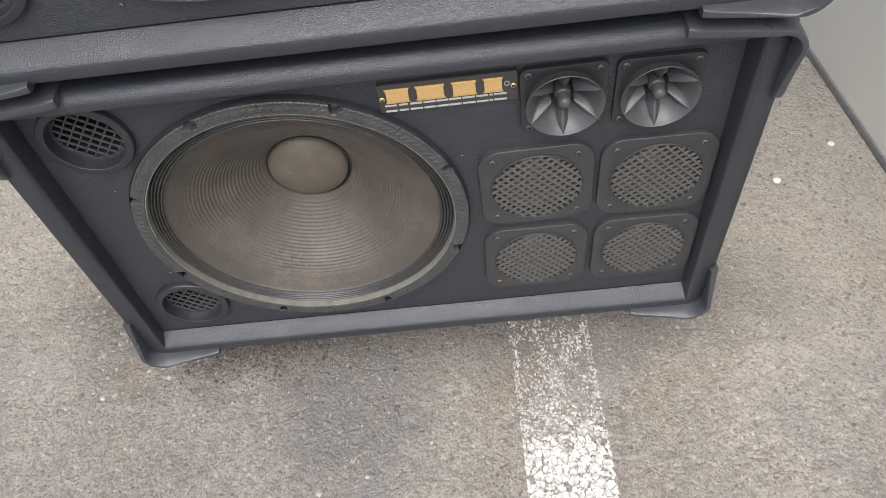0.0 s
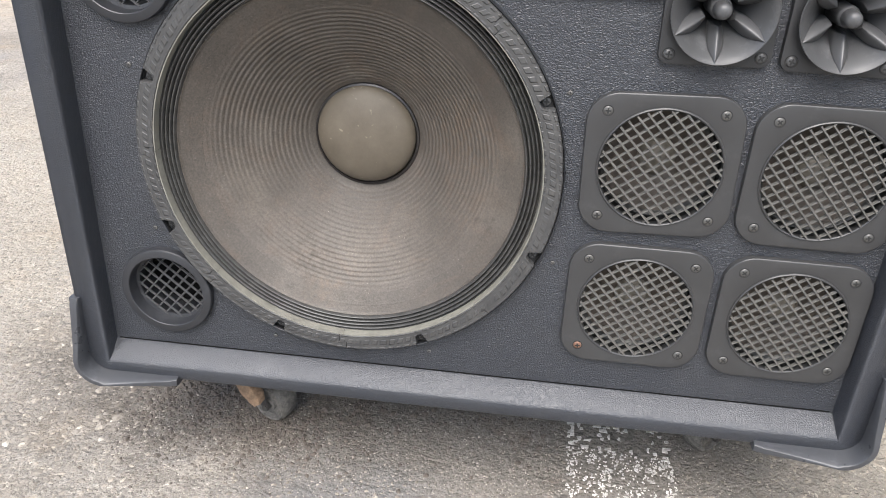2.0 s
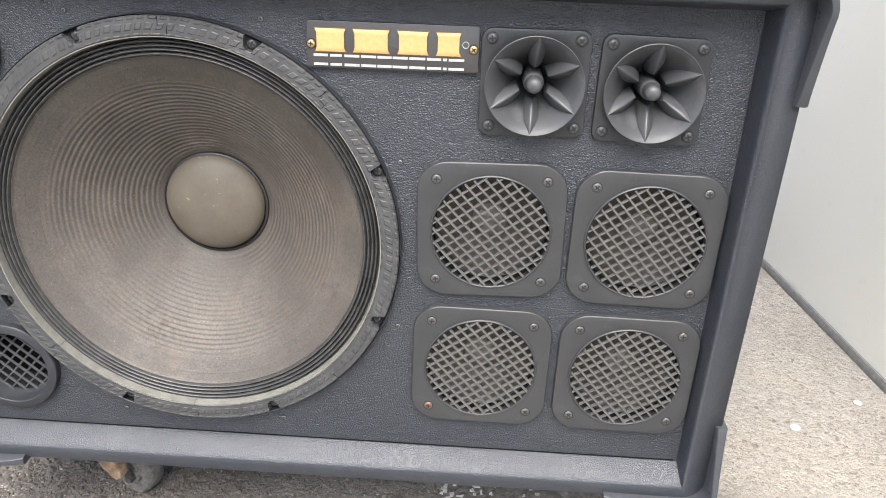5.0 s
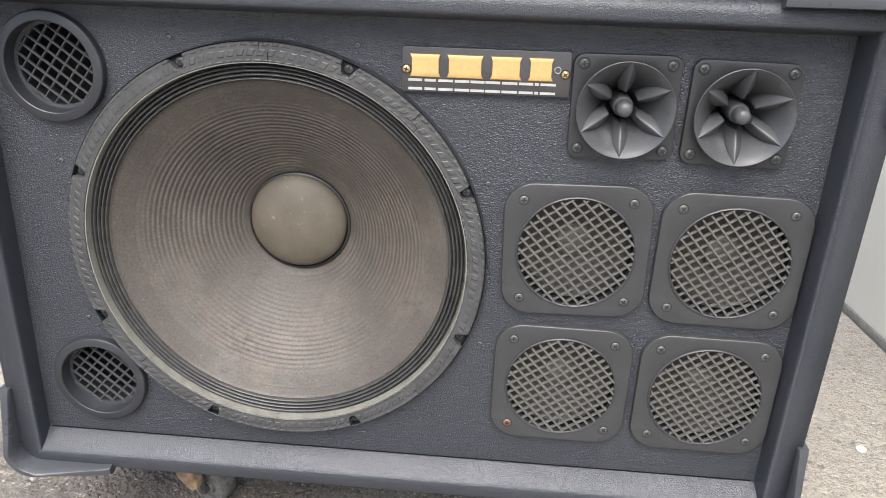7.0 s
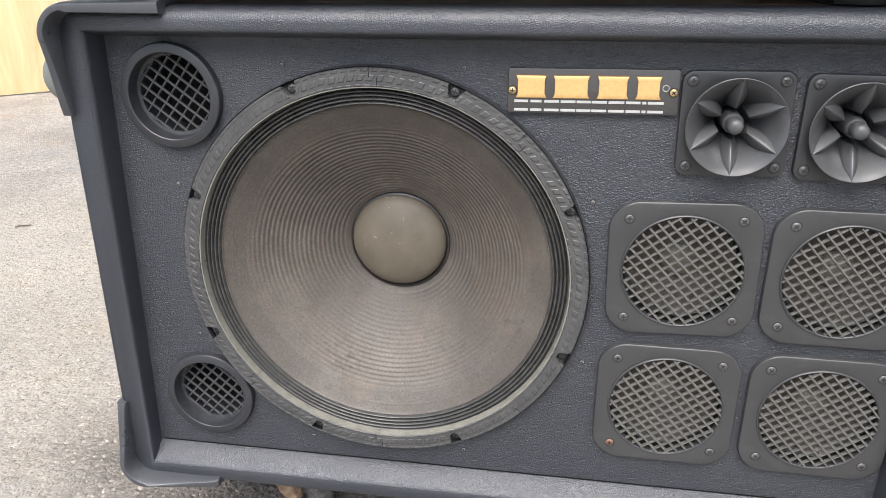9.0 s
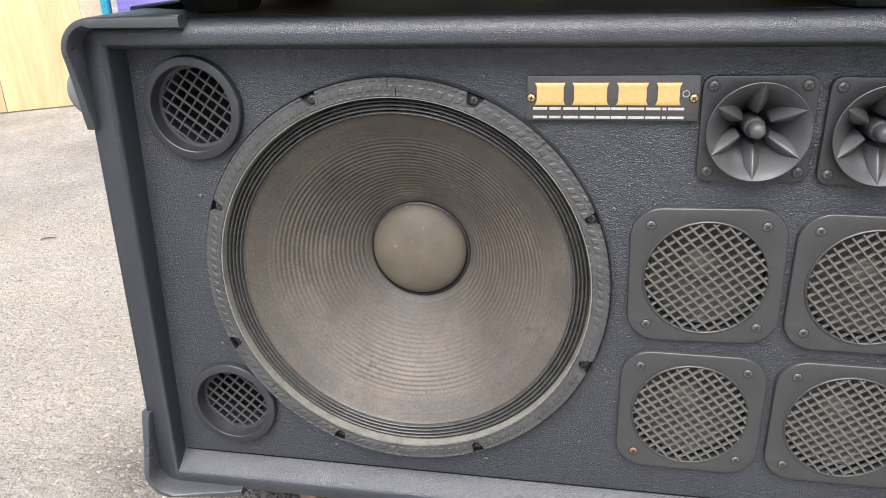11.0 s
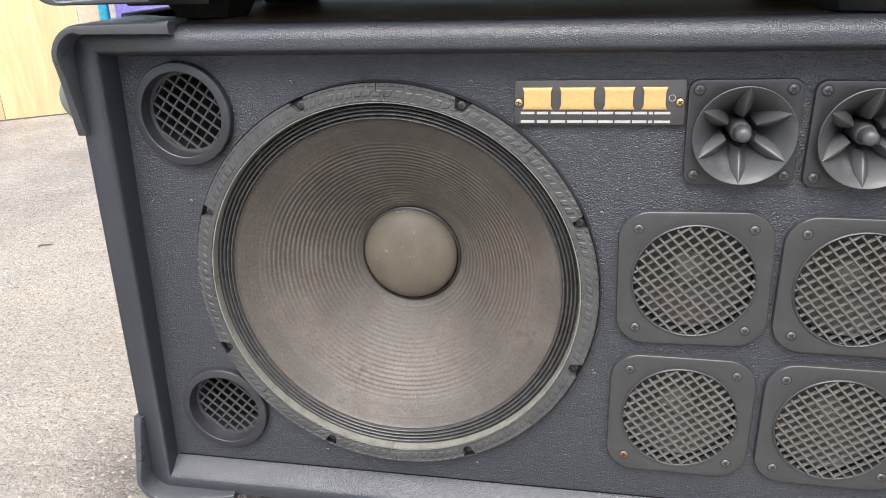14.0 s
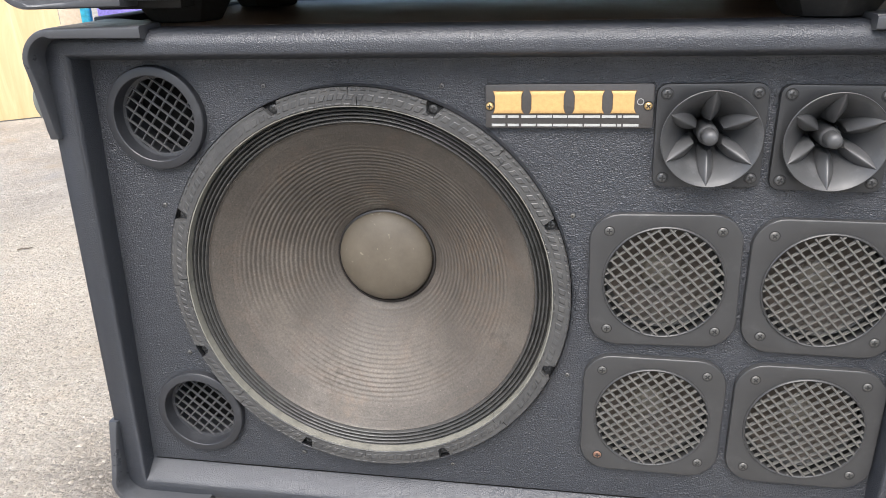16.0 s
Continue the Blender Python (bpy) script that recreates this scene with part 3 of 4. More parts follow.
def gasket_mesh(a0, a1):
    """One piece of the gasket between two stepped seams, with screw slots cut in from its outer edge; uv runs round and across."""
    bm = bmesh.new()
    uv = bm.loops.layers.uv.new("UVMap")
    steps = max(4, int((a1 - a0) / 0.75))
    cols = []
    for k in range(steps + 1):
        a = a0 + (a1 - a0) * k / steps
        near = (a - 22.5) % 45.0
        near = min(near, 45.0 - near)
        cut = 0.0
        if near < 1.7:
            cut = 0.0105 * math.sqrt(max(0.0, 1 - (near / 1.75) ** 4))
        edge = R_OUT - cut
        fade = max(0.0, 1 - min(a - a0, a1 - a) / 6.0)
        across = [(R_IN, -0.0025, -1), (R_IN + 0.0012, -0.0042, -1)]
        across += [(R_IN + 0.0012 + (edge - 0.001 - R_IN - 0.0012) * f, -0.0046 + 0.0006 * f, 1 if f > 0.53 else -1) for f in (0.25, 0.52, 0.545, 0.78, 1.0)]
        across += [(edge, -0.0028, 1), (edge, BAFFLE - 0.001, 1)]
        cols.append([(a + 1.1 * fade * step, r, y) for r, y, step in across])
    verts = [[bm.verts.new((r * math.cos(radians(a)), y, r * math.sin(radians(a)))) for a, r, y in col] for col in cols]
    for k in range(steps):
        for q in range(len(verts[0]) - 1):
            f = bm.faces.new((verts[k][q], verts[k + 1][q], verts[k + 1][q + 1], verts[k][q + 1]))
            for loop, (kk, qq) in zip(f.loops, ((k, q), (k + 1, q), (k + 1, q + 1), (k, q + 1))):
                a, r, y = cols[kk][qq]
                loop[uv].uv = (radians(a) * 0.182 / 0.022 + 0.45 * r / 0.022, r / 0.022)
    bm.faces.new(verts[0])
    bm.faces.new(verts[-1][::-1])
    return bm


def cone_depth(r):
    f = (0.1570 - r) / (0.1570 - 0.0470)
    return 0.0080 + 0.0860 * (0.72 * f + 0.28 * max(0.0, f) ** 1.9)


def cone_profile():
    """Curved paper cone with pressed rings, from the smooth outer band to the cap."""
    pts = []
    for k in range(261):
        r = 0.1385 - (0.1385 - 0.0470) * k / 260
        ribbed = min(1.0, max(0.0, (0.1378 - r) / 0.014)) * min(1.0, max(0.0, (r - 0.0545) / 0.004))
        pts.append((r, cone_depth(r) + 0.00038 * ribbed * math.sin(2 * math.pi * r / 0.0038)))
    return pts


def cone_edge_profile():
    """The smooth band outside the pressed rings, with a fine raised line round it."""
    pts = [(0.1576, 0.0078), (0.1566, 0.0072), (0.1556, 0.0082)]
    for k in range(23):
        r = 0.1550 - (0.1550 - 0.1385) * k / 22
        pts.append((r, cone_depth(r) - 0.0002 - (0.0002 if k == 9 else 0.0)))
    return pts


def surround_profile():
    pts = [(R_IN + 0.0002, 0.0030), (0.1722, 0.0046), (0.1713, 0.0058)]
    for k in range(65):
        f = k / 64
        r = 0.1708 - 0.0140 * f
        pts.append((r, 0.0062 + 0.0022 * f - 0.0040 * abs(math.sin(f * 4 * math.pi)) ** 0.9))
    return pts


HORN_R, HORN_MOUTH_Y, PLATE_Y = 0.0378, -0.0112, 0.0004


def horn_depth(r):
    f = (HORN_R - r) / (HORN_R - 0.0080)
    return HORN_MOUTH_Y + 0.0005 + 0.0500 * f**1.25


def horn_mesh():
    """The round flared horn: a skirt that stands out from the plate, a thin rim, and the wall down to the throat."""
    skirt = [(HORN_R - 0.0030, PLATE_Y + 0.002), (HORN_R - 0.0026, PLATE_Y - 0.003), (HORN_R - 0.0010, HORN_MOUTH_Y + 0.0035), (HORN_R + 0.0010, HORN_MOUTH_Y + 0.0008), (HORN_R + 0.0010, HORN_MOUTH_Y + 0.0001), (HORN_R + 0.0005, HORN_MOUTH_Y - 0.0003), (HORN_R, HORN_MOUTH_Y + 0.0003)]
    rows = [HORN_R - (HORN_R - 0.0080) * k / 30 for k in range(1, 31)]
    return lathe(skirt + [(r, horn_depth(r)) for r in rows] + [(0.0, horn_depth(0.0080))], 128)


def horn_rib_mesh():
    """A lens-shaped fin that stands across the flare: pointed at the rim, full in the middle, cut off near the plug."""
    bm = bmesh.new()
    rows = []
    for k in range(29):
        s = k / 28
        r = HORN_R - 0.0003 - (HORN_R - 0.0003 - 0.0125) * s
        half = 0.0063 * math.sin(math.pi * (0.03 + 0.75 * s)) ** 0.85
        front = HORN_MOUTH_Y + 0.0003 + 0.0150 * s**1.35
        foot = horn_depth(r) + 0.002
        ring = []
        for e in (-1.0, -0.98, -0.86, -0.68, -0.48, -0.30, -0.14, 0.0, 0.14, 0.30, 0.48, 0.68, 0.86, 0.98, 1.0):
            y = foot if abs(e) == 1.0 else min(foot, front + (0.0012 + 0.0105 * s**0.7) * abs(e) ** 1.45)
            ring.append(bm.verts.new((half * e, y, r)))
        rows.append(ring)
    for a, b in zip(rows, rows[1:]):
        for q in range(len(a) - 1):
            bm.faces.new((a[q], a[q + 1], b[q + 1], b[q]))
    bm.faces.new(rows[0])
    bm.faces.new(rows[-1][::-1])
    return bm


def make_woofer(cab):
    cx, cz = WOOFER
    frame_ring = lathe([(R_OUT - 0.0012, BAFFLE), (R_OUT - 0.0012, 0.0032), (R_BOLT - 0.006, 0.0032), (R_IN + 0.0006, 0.0032), (R_IN + 0.0002, 0.0120), (0.1690, 0.024), (0.1500, 0.060), (0.0800, 0.120), (0.0, 0.125)], 96)
    woofer = at(part("woofer", frame_ring, BASKET, cab, "large black bass driver with a brown-grey paper cone"), cx, 0, cz)
    seams = (45.5, 89.2, 179.0, 222.0, 267.8, 314.0, 405.5)
    for a, b in zip(seams, seams[1:]):
        part("gasket_segment", gasket_mesh(a + 0.09, b - 0.09), GASKET, woofer, "embossed grey-black gasket piece", 30)
    for a, b in zip(seams, seams[1:]):
        bm = bmesh.new()
        n = int((b - a) / 3) + 1
        rows = []
        for k in range(n + 1):
            t = radians(a + 0.07 + (b - a - 0.14) * k / n)
            rows.append([bm.verts.new((r * math.cos(t), y, r * math.sin(t))) for r, y in ((R_IN + 0.0006, -0.0036), (R_IN - 0.0004, -0.0035), (R_IN - 0.0010, 0.0006), (R_IN - 0.0014, 0.0042), (R_IN + 0.0004, 0.0042))])
        for p, q in zip(rows, rows[1:]):
            for k in range(5):
                bm.faces.new((p[k], p[(k + 1) % 5], q[(k + 1) % 5], q[k]))
        part("gasket_lip", bm, RIM, woofer, "pale bevelled inner edge of the gasket")
    # Near-black ring painting the shadow gap round the frame.
    part("flange_gap", lathe([(R_OUT - 0.001, 0.0010), (R_OUT + 0.0010, 0.0008)], 128), GAP_SHADE, woofer)
    part("flange_edge", lathe([(R_OUT + 0.0006, 0.0020), (R_OUT + 0.0006, -0.0012), (R_OUT + 0.0010, -0.0016), (R_OUT + 0.0014, -0.0010), (R_OUT + 0.0015, BAFFLE)], 128), PORT, woofer, "thin black rim of the cast frame")
    part("surround", lathe(surround_profile(), 128), RUBBER, woofer, "black pleated surround")
    part("cone_edge", lathe(cone_edge_profile(), 128), CONE_EDGE, woofer, "smooth brown-grey outer band of the cone")
    part("cone", lathe(cone_profile(), 128), CONE, woofer, "brown-grey ribbed paper cone with stains")
    part("glue_ring", lathe([(0.0525, 0.0905), (0.0514, 0.0873), (0.0498, 0.0866), (0.0484, 0.0885), (0.0476, 0.0950)], 96), GLUE, woofer)
    cap = [(0.0488 * math.cos(radians(a)), 0.0885 - 0.0175 * math.sin(radians(a))) for a in range(0, 90, 6)] + [(0.0, 0.0710)]
    part("dust_cap", lathe(cap, 96), CAP, woofer, "dusty olive-brown domed cap").matrix_basis = pose(-0.0006, 0, 0.0008)
    for k in range(8):
        a = radians(22.5 + 45 * k)
        screw(woofer, (R_BOLT - 0.0006) * math.cos(a), 0.0030, (R_BOLT - 0.0006) * math.sin(a), "black", 20 * k)


def make_mid(cab, cx, cz, turn, rusty):
    hx, hz = 0.0010, -0.0017
    outline = [(x + 0.0008, z - 0.0008) for x, z in round_rect(0.1264, 0.1234, 0.026)]
    bm = plate_with_holes(outline, [circle(0.0508, 72, hx, hz)], 0.0002, BAFFLE)
    front = [e for e in bm.edges if all(abs(v.co.y - 0.0002) < 1e-6 for v in e.verts) and any(abs(f.normal.y) < 0.5 for f in e.link_faces)]
    bmesh.ops.bevel(bm, geom=front, offset=0.0014, segments=3, affect="EDGES", profile=0.5)
    mid = at(part("midrange_driver", bm, MIDPLATE, cab, "square charcoal midrange unit behind diamond mesh", 30), cx, 0, cz, 0, turn, 0)
    hole = pose(hx, 0, hz)
    part("trim_ring", lathe([(0.0522, 0.0006), (0.0519, -0.0008), (0.0511, -0.0014), (0.0502, -0.0008), (0.0498, 0.0006), (0.0497, 0.0045)], 72), MIDPLATE, mid).matrix_basis = hole
    part("mesh_grille", grid_mesh(0.0499, 0.0078, 0.0021, 0.0034, -48.5, 84.5, 0.0012), MESHMETAL, mid, "grey diamond mesh", 20).matrix_basis = hole
    part("surround", lathe([(0.0496, 0.0145), (0.0478, 0.0132), (0.0460, 0.0144), (0.0445, 0.0160)], 48), RUBBER, mid).matrix_basis = hole
    part("cone", lathe([(0.0446, 0.0158), (0.0400, 0.0185), (0.0170, 0.0305), (0.0162, 0.0300)], 48), MIDCONE, mid, "grey paper cone").matrix_basis = hole
    part("dust_cap", lathe([(0.0166, 0.0306), (0.0160, 0.0275), (0.0120, 0.0240), (0.0060, 0.0222), (0.0, 0.0218)], 36), MIDCAP, mid, "grey domed cap").matrix_basis = hole
    part("cup", lathe([(0.0500, 0.003), (0.0502, 0.014), (0.0490, 0.040), (0.0, 0.042)], 48), INSIDE, mid).matrix_basis = hole
    for k, (sx, sz) in enumerate(((-1, 1), (1, 1), (-1, -1), (1, -1))):
        screw(mid, 0.0462 * sx + 0.0004, 0.0003, 0.0463 * sz - 0.0005, "rusty" if rusty and k == 2 else "grey", 13 + 41 * k + cx * 300)


def make_tweeter(cab, cx, cz, turn):
    bm = plate_with_holes(round_rect(0.0846, 0.0840, 0.0085, 6), [circle(HORN_R - 0.0032, 72)], PLATE_Y, BAFFLE)
    front = [e for e in bm.edges if all(abs(v.co.y - PLATE_Y) < 1e-6 for v in e.verts) and any(abs(f.normal.y) < 0.5 for f in e.link_faces)]
    bmesh.ops.bevel(bm, geom=front, offset=0.0008, segments=2, affect="EDGES", profile=0.5)
    tw = at(part("tweeter", bm, HORN, cab, "square black horn tweeter with six ribs", 30), cx, 0, cz, 0, turn, 0)
    mouth = pose(0, 0, 0)
    part("horn", horn_mesh(), HORN_MOUTH, tw, "black flared horn", 50).matrix_basis = mouth
    rib = finish(horn_rib_mesh(), "rib", HORN_MOUTH, 60)
    for k in range(6):
        part("rib", rib, None, tw).matrix_basis = mouth @ pose(0, 0, 0, 0, 60 * k + 2, 0)
    plug = [(0.0086, 0.036), (0.0083, 0.0070), (0.0078, 0.0056), (0.0067, 0.0046), (0.0065, -0.0025), (0.0061, -0.0056), (0.0050, -0.0076), (0.0030, -0.0089), (0.0, -0.0093)]
    part("bullet", lathe(plug, 32), HORN_MOUTH, tw, "stepped rounded plug").matrix_basis = mouth
    for k, (sx, sz) in enumerate(((-1, 1), (1, 1), (-1, -1), (1, -1))):
        screw(tw, 0.0343 * sx, PLATE_Y + 0.0001, 0.0343 * sz, "black", 25 + 50 * k + cx * 200)


def make_port(cab, cx, cz, r, angle):
    rin = r - 0.0087
    bm = lathe([(r, BAFFLE), (r - 0.0001, 0.0002), (r - 0.0008, -0.0010), (r - 0.0020, -0.0015), (rin + 0.0009, -0.0019), (rin + 0.0002, -0.0014), (rin, -0.0004), (rin - 0.0008, 0.0140), (rin - 0.0016, 0.0160), (rin - 0.0016, 0.0900), (0, 0.0900)], 72)
    port = at(part("port_tube", bm, PORT, cab, "round black bass port with a lattice", 22), cx, 0, cz)
    part("lattice", grid_mesh(rin - 0.001, 0.0093, 0.0021, 0.0022, angle, 90), PORTGRID, port, "dark crossed lattice", 20).matrix_basis = pose(0, 0.0135, 0)
    part("lattice_ring", lathe([(rin - 0.0006, 0.0120), (rin - 0.0036, 0.0126), (rin - 0.0040, 0.0150), (rin - 0.0006, 0.0160)], 72), PORT, port).matrix_basis = pose(0, 0, 0)
    # Near-black disc standing for the dark depth of the tube.
    part("port_bottom", lathe([(rin - 0.0018, 0.0450), (0, 0.0450)], 32), GAP_SHADE, port)


# plain shapes stand in for the maker's lettering: (x, width) along the plate
WHITE_BLOCKS = ((0.0048, 0.0112), (0.0180, 0.0090), (0.0292, 0.0118), (0.0424, 0.0118), (0.0552, 0.0112), (0.0672, 0.0118), (0.0804, 0.0124), (0.0942, 0.0112), (0.1068, 0.0030), (0.1112, 0.0122))


def gold_outlines(grow):
    """Four broad slabs with waisted sides, side by side."""
    made = []
    for x, w in ((0.0062, 0.0244), (0.0360, 0.0288), (0.0708, 0.0246), (0.1010, 0.0196)):
        a, b, h = x - grow, x + w + grow, 0.0178 + grow
        made.append([(a, -grow), (b, -grow), (b - 0.0018, 0.0036), (b - 0.0018, 0.0142), (b, h), (a, h), (a + 0.0018, 0.0142), (a + 0.0018, 0.0036)])
    return made


def make_badge(cab):
    badge = at(part("badge", prism(round_rect(0.1348, 0.0358, 0.0022, 4), 0.0012, BAFFLE, 0.0004), BADGE, cab, "dark metal maker's plate with gold and white raised shapes"), 0.1829, 0, 0.5457, 0, -0.3, 0)
    left, low = -0.0671, -0.0054
    for under, over in zip(gold_outlines(0.0006), gold_outlines(0.0)):
        at(part("gold_rim", prism(under, 0.0008, 0.0014), BRONZE, badge, "brown edge of a gold shape"), left, 0, low)
        at(part("gold_shape", prism(over, 0.0000, 0.0010, 0.0003), GOLD, badge, "raised gold shape"), left, 0, low)
    for x, w in WHITE_BLOCKS:
        for z in (0.0, 0.0070):
            bm = prism([(x, z), (x + w, z), (x + w, z + 0.0020), (x, z + 0.0020)], 0.0006, 0.0014)
            at(part("white_bar", bm, WHITE, badge, "raised off-white bar"), left, 0, -0.0163)
    ring = lathe([(0.0027, 0.0014), (0.0027, 0.0007), (0.0022, 0.0007), (0.0022, 0.0014)], 24)
    at(part("white_ring", ring, WHITE, badge, "small off-white ring"), 0.0570, 0, 0.0036)
    screw(badge, -0.0640, 0.0010, 0.0002, "brass", 10)
    screw(badge, 0.0632, 0.0010, 0.0002, "brass", 50)


def make_caster(cab, x, y, turn):
    top = Z0
    caster = at(part("caster", box(-0.072, 0.004, -0.034, 0.034, top - 0.005, top, 0.0015), STEEL, cab, "swivel caster with rusty fork and grey wheel"), x, y, 0, 0, 0, turn)
    for s in (-1, 1):
        outline = [(-0.040, top - 0.012), (-0.012, top - 0.012), (-0.006, 0.056), (0.003, 0.030), (0.003, 0.021), (-0.003, 0.021), (-0.010, 0.036), (-0.034, 0.085)]
        at(part("fork_plate", prism(outline, -0.0016, 0.0016, 0.0006), STEEL, caster, "dull dark steel fork plate"), 0.0, s * 0.0185, 0)
    part("swivel", lathe([(0.0, -0.007), (0.024, -0.007), (0.028, 0.0), (0.024, 0.007), (0.0, 0.007)], 24), TAN, caster).matrix_basis = pose(-0.034, 0, top - 0.012, 90, 0, 0)
    lever = prism([(-0.052, 0.078), (-0.036, 0.080), (-0.020, 0.052), (-0.012, 0.042), (-0.011, 0.030), (-0.018, 0.025), (-0.026, 0.030), (-0.030, 0.042), (-0.040, 0.056)], -0.007, 0.007, 0.003)
    at(part("brake_lever", lever, TAN, caster, "rust-stained tan brake lever"), 0.0150, -0.0260, 0.0110, 0, 0, -turn - 8)
    profile = [(0.0, -0.008), (0.0035, -0.009), (0.0040, -0.013), (0.0075, -0.013), (0.0085, -0.009), (0.0165, -0.009), (0.0185, -0.0135), (0.0212, -0.0135), (0.0240, -0.0095), (0.0246, 0.0)]
    wheel = part("wheel", lathe(profile + [(r, -y) for r, y in profile[-2::-1]], 40), WHEEL, caster, "worn grey wheel")
    at(wheel, 0.0, 0.0, 0.0246)
    part("axle", lathe([(0.0, -0.0215), (0.004, -0.0215), (0.004, 0.0215), (0.0, 0.0215)], 12), STEEL, wheel)


def make_cabinet(label):
    cab = tagged(new("speaker_cabinet"), label=label, category="loudspeaker", group="stacked loudspeakers")
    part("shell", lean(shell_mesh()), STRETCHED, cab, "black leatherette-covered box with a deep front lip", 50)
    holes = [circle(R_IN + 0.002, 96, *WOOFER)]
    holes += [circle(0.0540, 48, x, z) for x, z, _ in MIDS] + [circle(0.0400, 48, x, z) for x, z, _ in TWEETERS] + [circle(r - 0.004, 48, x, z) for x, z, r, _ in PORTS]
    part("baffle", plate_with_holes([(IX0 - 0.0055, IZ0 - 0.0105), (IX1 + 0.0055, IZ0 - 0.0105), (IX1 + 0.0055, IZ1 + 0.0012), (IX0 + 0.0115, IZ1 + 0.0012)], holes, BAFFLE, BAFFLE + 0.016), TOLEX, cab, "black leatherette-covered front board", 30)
    # Shade of the gap under the front board, laid in as a near-black strip.
    part("seam", box(IX0 + 0.004, IX1 - 0.002, BAFFLE - 0.0006, BAFFLE + 0.003, IZ0 - 0.0050, IZ0 - 0.0041), GAP_SHADE, cab, "near-black strip standing for the shaded gap under the front board")
    for sx, sz in ((1, 1), (-1, 1), (1, -1), (-1, -1)):
        part("corner", lean(corner_mesh(sx, sz)), CORNER, cab, "scuffed grey-black plastic stacking corner", 38)
    make_woofer(cab)
    for k, (x, z, turn) in enumerate(MIDS):
        make_mid(cab, x, z, turn, k == 2)
    for x, z, turn in TWEETERS:
        make_tweeter(cab, x, z, turn)
    for x, z, r, angle in PORTS:
        make_port(cab, x, z, r, angle)
    make_badge(cab)
    for k in range(8):
        a = radians(22.5 + 45 * k)
        screw(cab, 0.2052 * math.cos(a), BAFFLE - 0.0004, 0.3720 + 0.2052 * math.sin(a), "small", 30 * k)
    return cab


# ---- ground and surroundings ----
def make_ground():
    bm = bmesh.new()
    ext = 60.0
    marks = sorted({-ext, -20.0, -8.0, -4.0, -2.0, -1.0, 0.0, 1.0, 2.0, 4.0, 8.0, 20.0, ext})
    grid = [[bm.verts.new((x, y, 0)) for x in marks] for y in marks]
    for a, b in zip(grid, grid[1:]):
        for k in range(len(marks) - 1):
            bm.faces.new((a[k], a[k + 1], b[k + 1], b[k]))
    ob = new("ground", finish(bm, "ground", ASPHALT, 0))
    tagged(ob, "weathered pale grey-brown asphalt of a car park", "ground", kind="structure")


make_ground()
LINE_X0, LINE_X1 = 0.2315, 0.3525


def scatter_mesh(name, places, sizes, flat, seed, material):
    """Many small angular stones in one mesh."""
    rng = np.random.default_rng(seed)
    base = np.array([(1, 0, 0), (0.5, 0.87, 0), (-0.5, 0.87, 0), (-1, 0, 0), (-0.5, -0.87, 0), (0.5, -0.87, 0), (0.35, 0.2, 1), (-0.4, 0.1, 1), (0.05, -0.4, 0.9)])
    tris = np.array([(0, 1, 6), (1, 2, 6), (2, 7, 6), (2, 3, 7), (3, 4, 7), (4, 8, 7), (4, 5, 8), (5, 0, 8), (0, 6, 8), (6, 7, 8)])
    n = len(places)
    turn = rng.uniform(0, 2 * np.pi, n)
    v = base[None] * (1 + rng.uniform(-0.35, 0.35, (n, 9, 3)))
    v[:, :, 1] *= rng.uniform(0.5, 1.0, n)[:, None]
    c, s = np.cos(turn)[:, None], np.sin(turn)[:, None]
    x, y = v[:, :, 0] * c - v[:, :, 1] * s, v[:, :, 0] * s + v[:, :, 1] * c
    z = v[:, :, 2] * flat - 0.08
    v = np.stack([x, y, z], -1) * sizes[:, None, None] + np.c_[places, np.zeros(n)][:, None, :]
    me = bpy.data.meshes.new(name)
    faces = (tris[None] + 9 * np.arange(n)[:, None, None]).reshape(-1, 3)
    me.from_pydata(v.reshape(-1, 3).tolist(), [], faces.tolist())
    me.materials.append(material)
    return new(name, me)


rng = np.random.default_rng(7)
N = 72000
spots = np.c_[rng.uniform(-1.1, 0.95, N), rng.uniform(-0.55, 1.9, N)]
sizes = np.clip(rng.lognormal(math.log(0.0020), 0.45, N), 0.0009, 0.0055)
keep = ~((spots[:, 0] > LINE_X0 - 0.002) & (spots[:, 0] < LINE_X1 + 0.002))
# soil covers most of the stones in front of and under the cabinet
buried = np.clip(1.6 - np.hypot((spots[:, 0] - 0.05) * 0.5, spots[:, 1] - 0.19) / 0.17, 0, 1)
sizes *= 1 - 0.55 * buried
keep &= rng.uniform(0, 1, N) > 0.45 * buried
tagged(scatter_mesh("aggregate", spots[keep], sizes[keep], 0.32, 3, STONES), "small pale and brown stones bedded in the asphalt", "gravel", kind="stuff")


def broad_stones():
    """Flat weathered stones, laid bare where the surface has crumbled."""
    r = np.random.default_rng(21)
    n = 9000
    places = np.c_[r.uniform(-1.3, -0.10, n), r.uniform(-0.45, 1.5, n)]
    size = np.clip(r.lognormal(math.log(0.0036), 0.40, n), 0.0020, 0.0085)
    bare = [noise.noise((x * 5, y * 5, 2.0)) > -0.15 + max(0.0, x + 0.28) * 6 for x, y in places]
    places, size = places[bare], size[bare]
    tagged(scatter_mesh("worn_stones", places, size, 0.26, 23, STONES), "flat tan and grey stones laid bare in crumbling asphalt", "gravel", kind="stuff")


broad_stones()


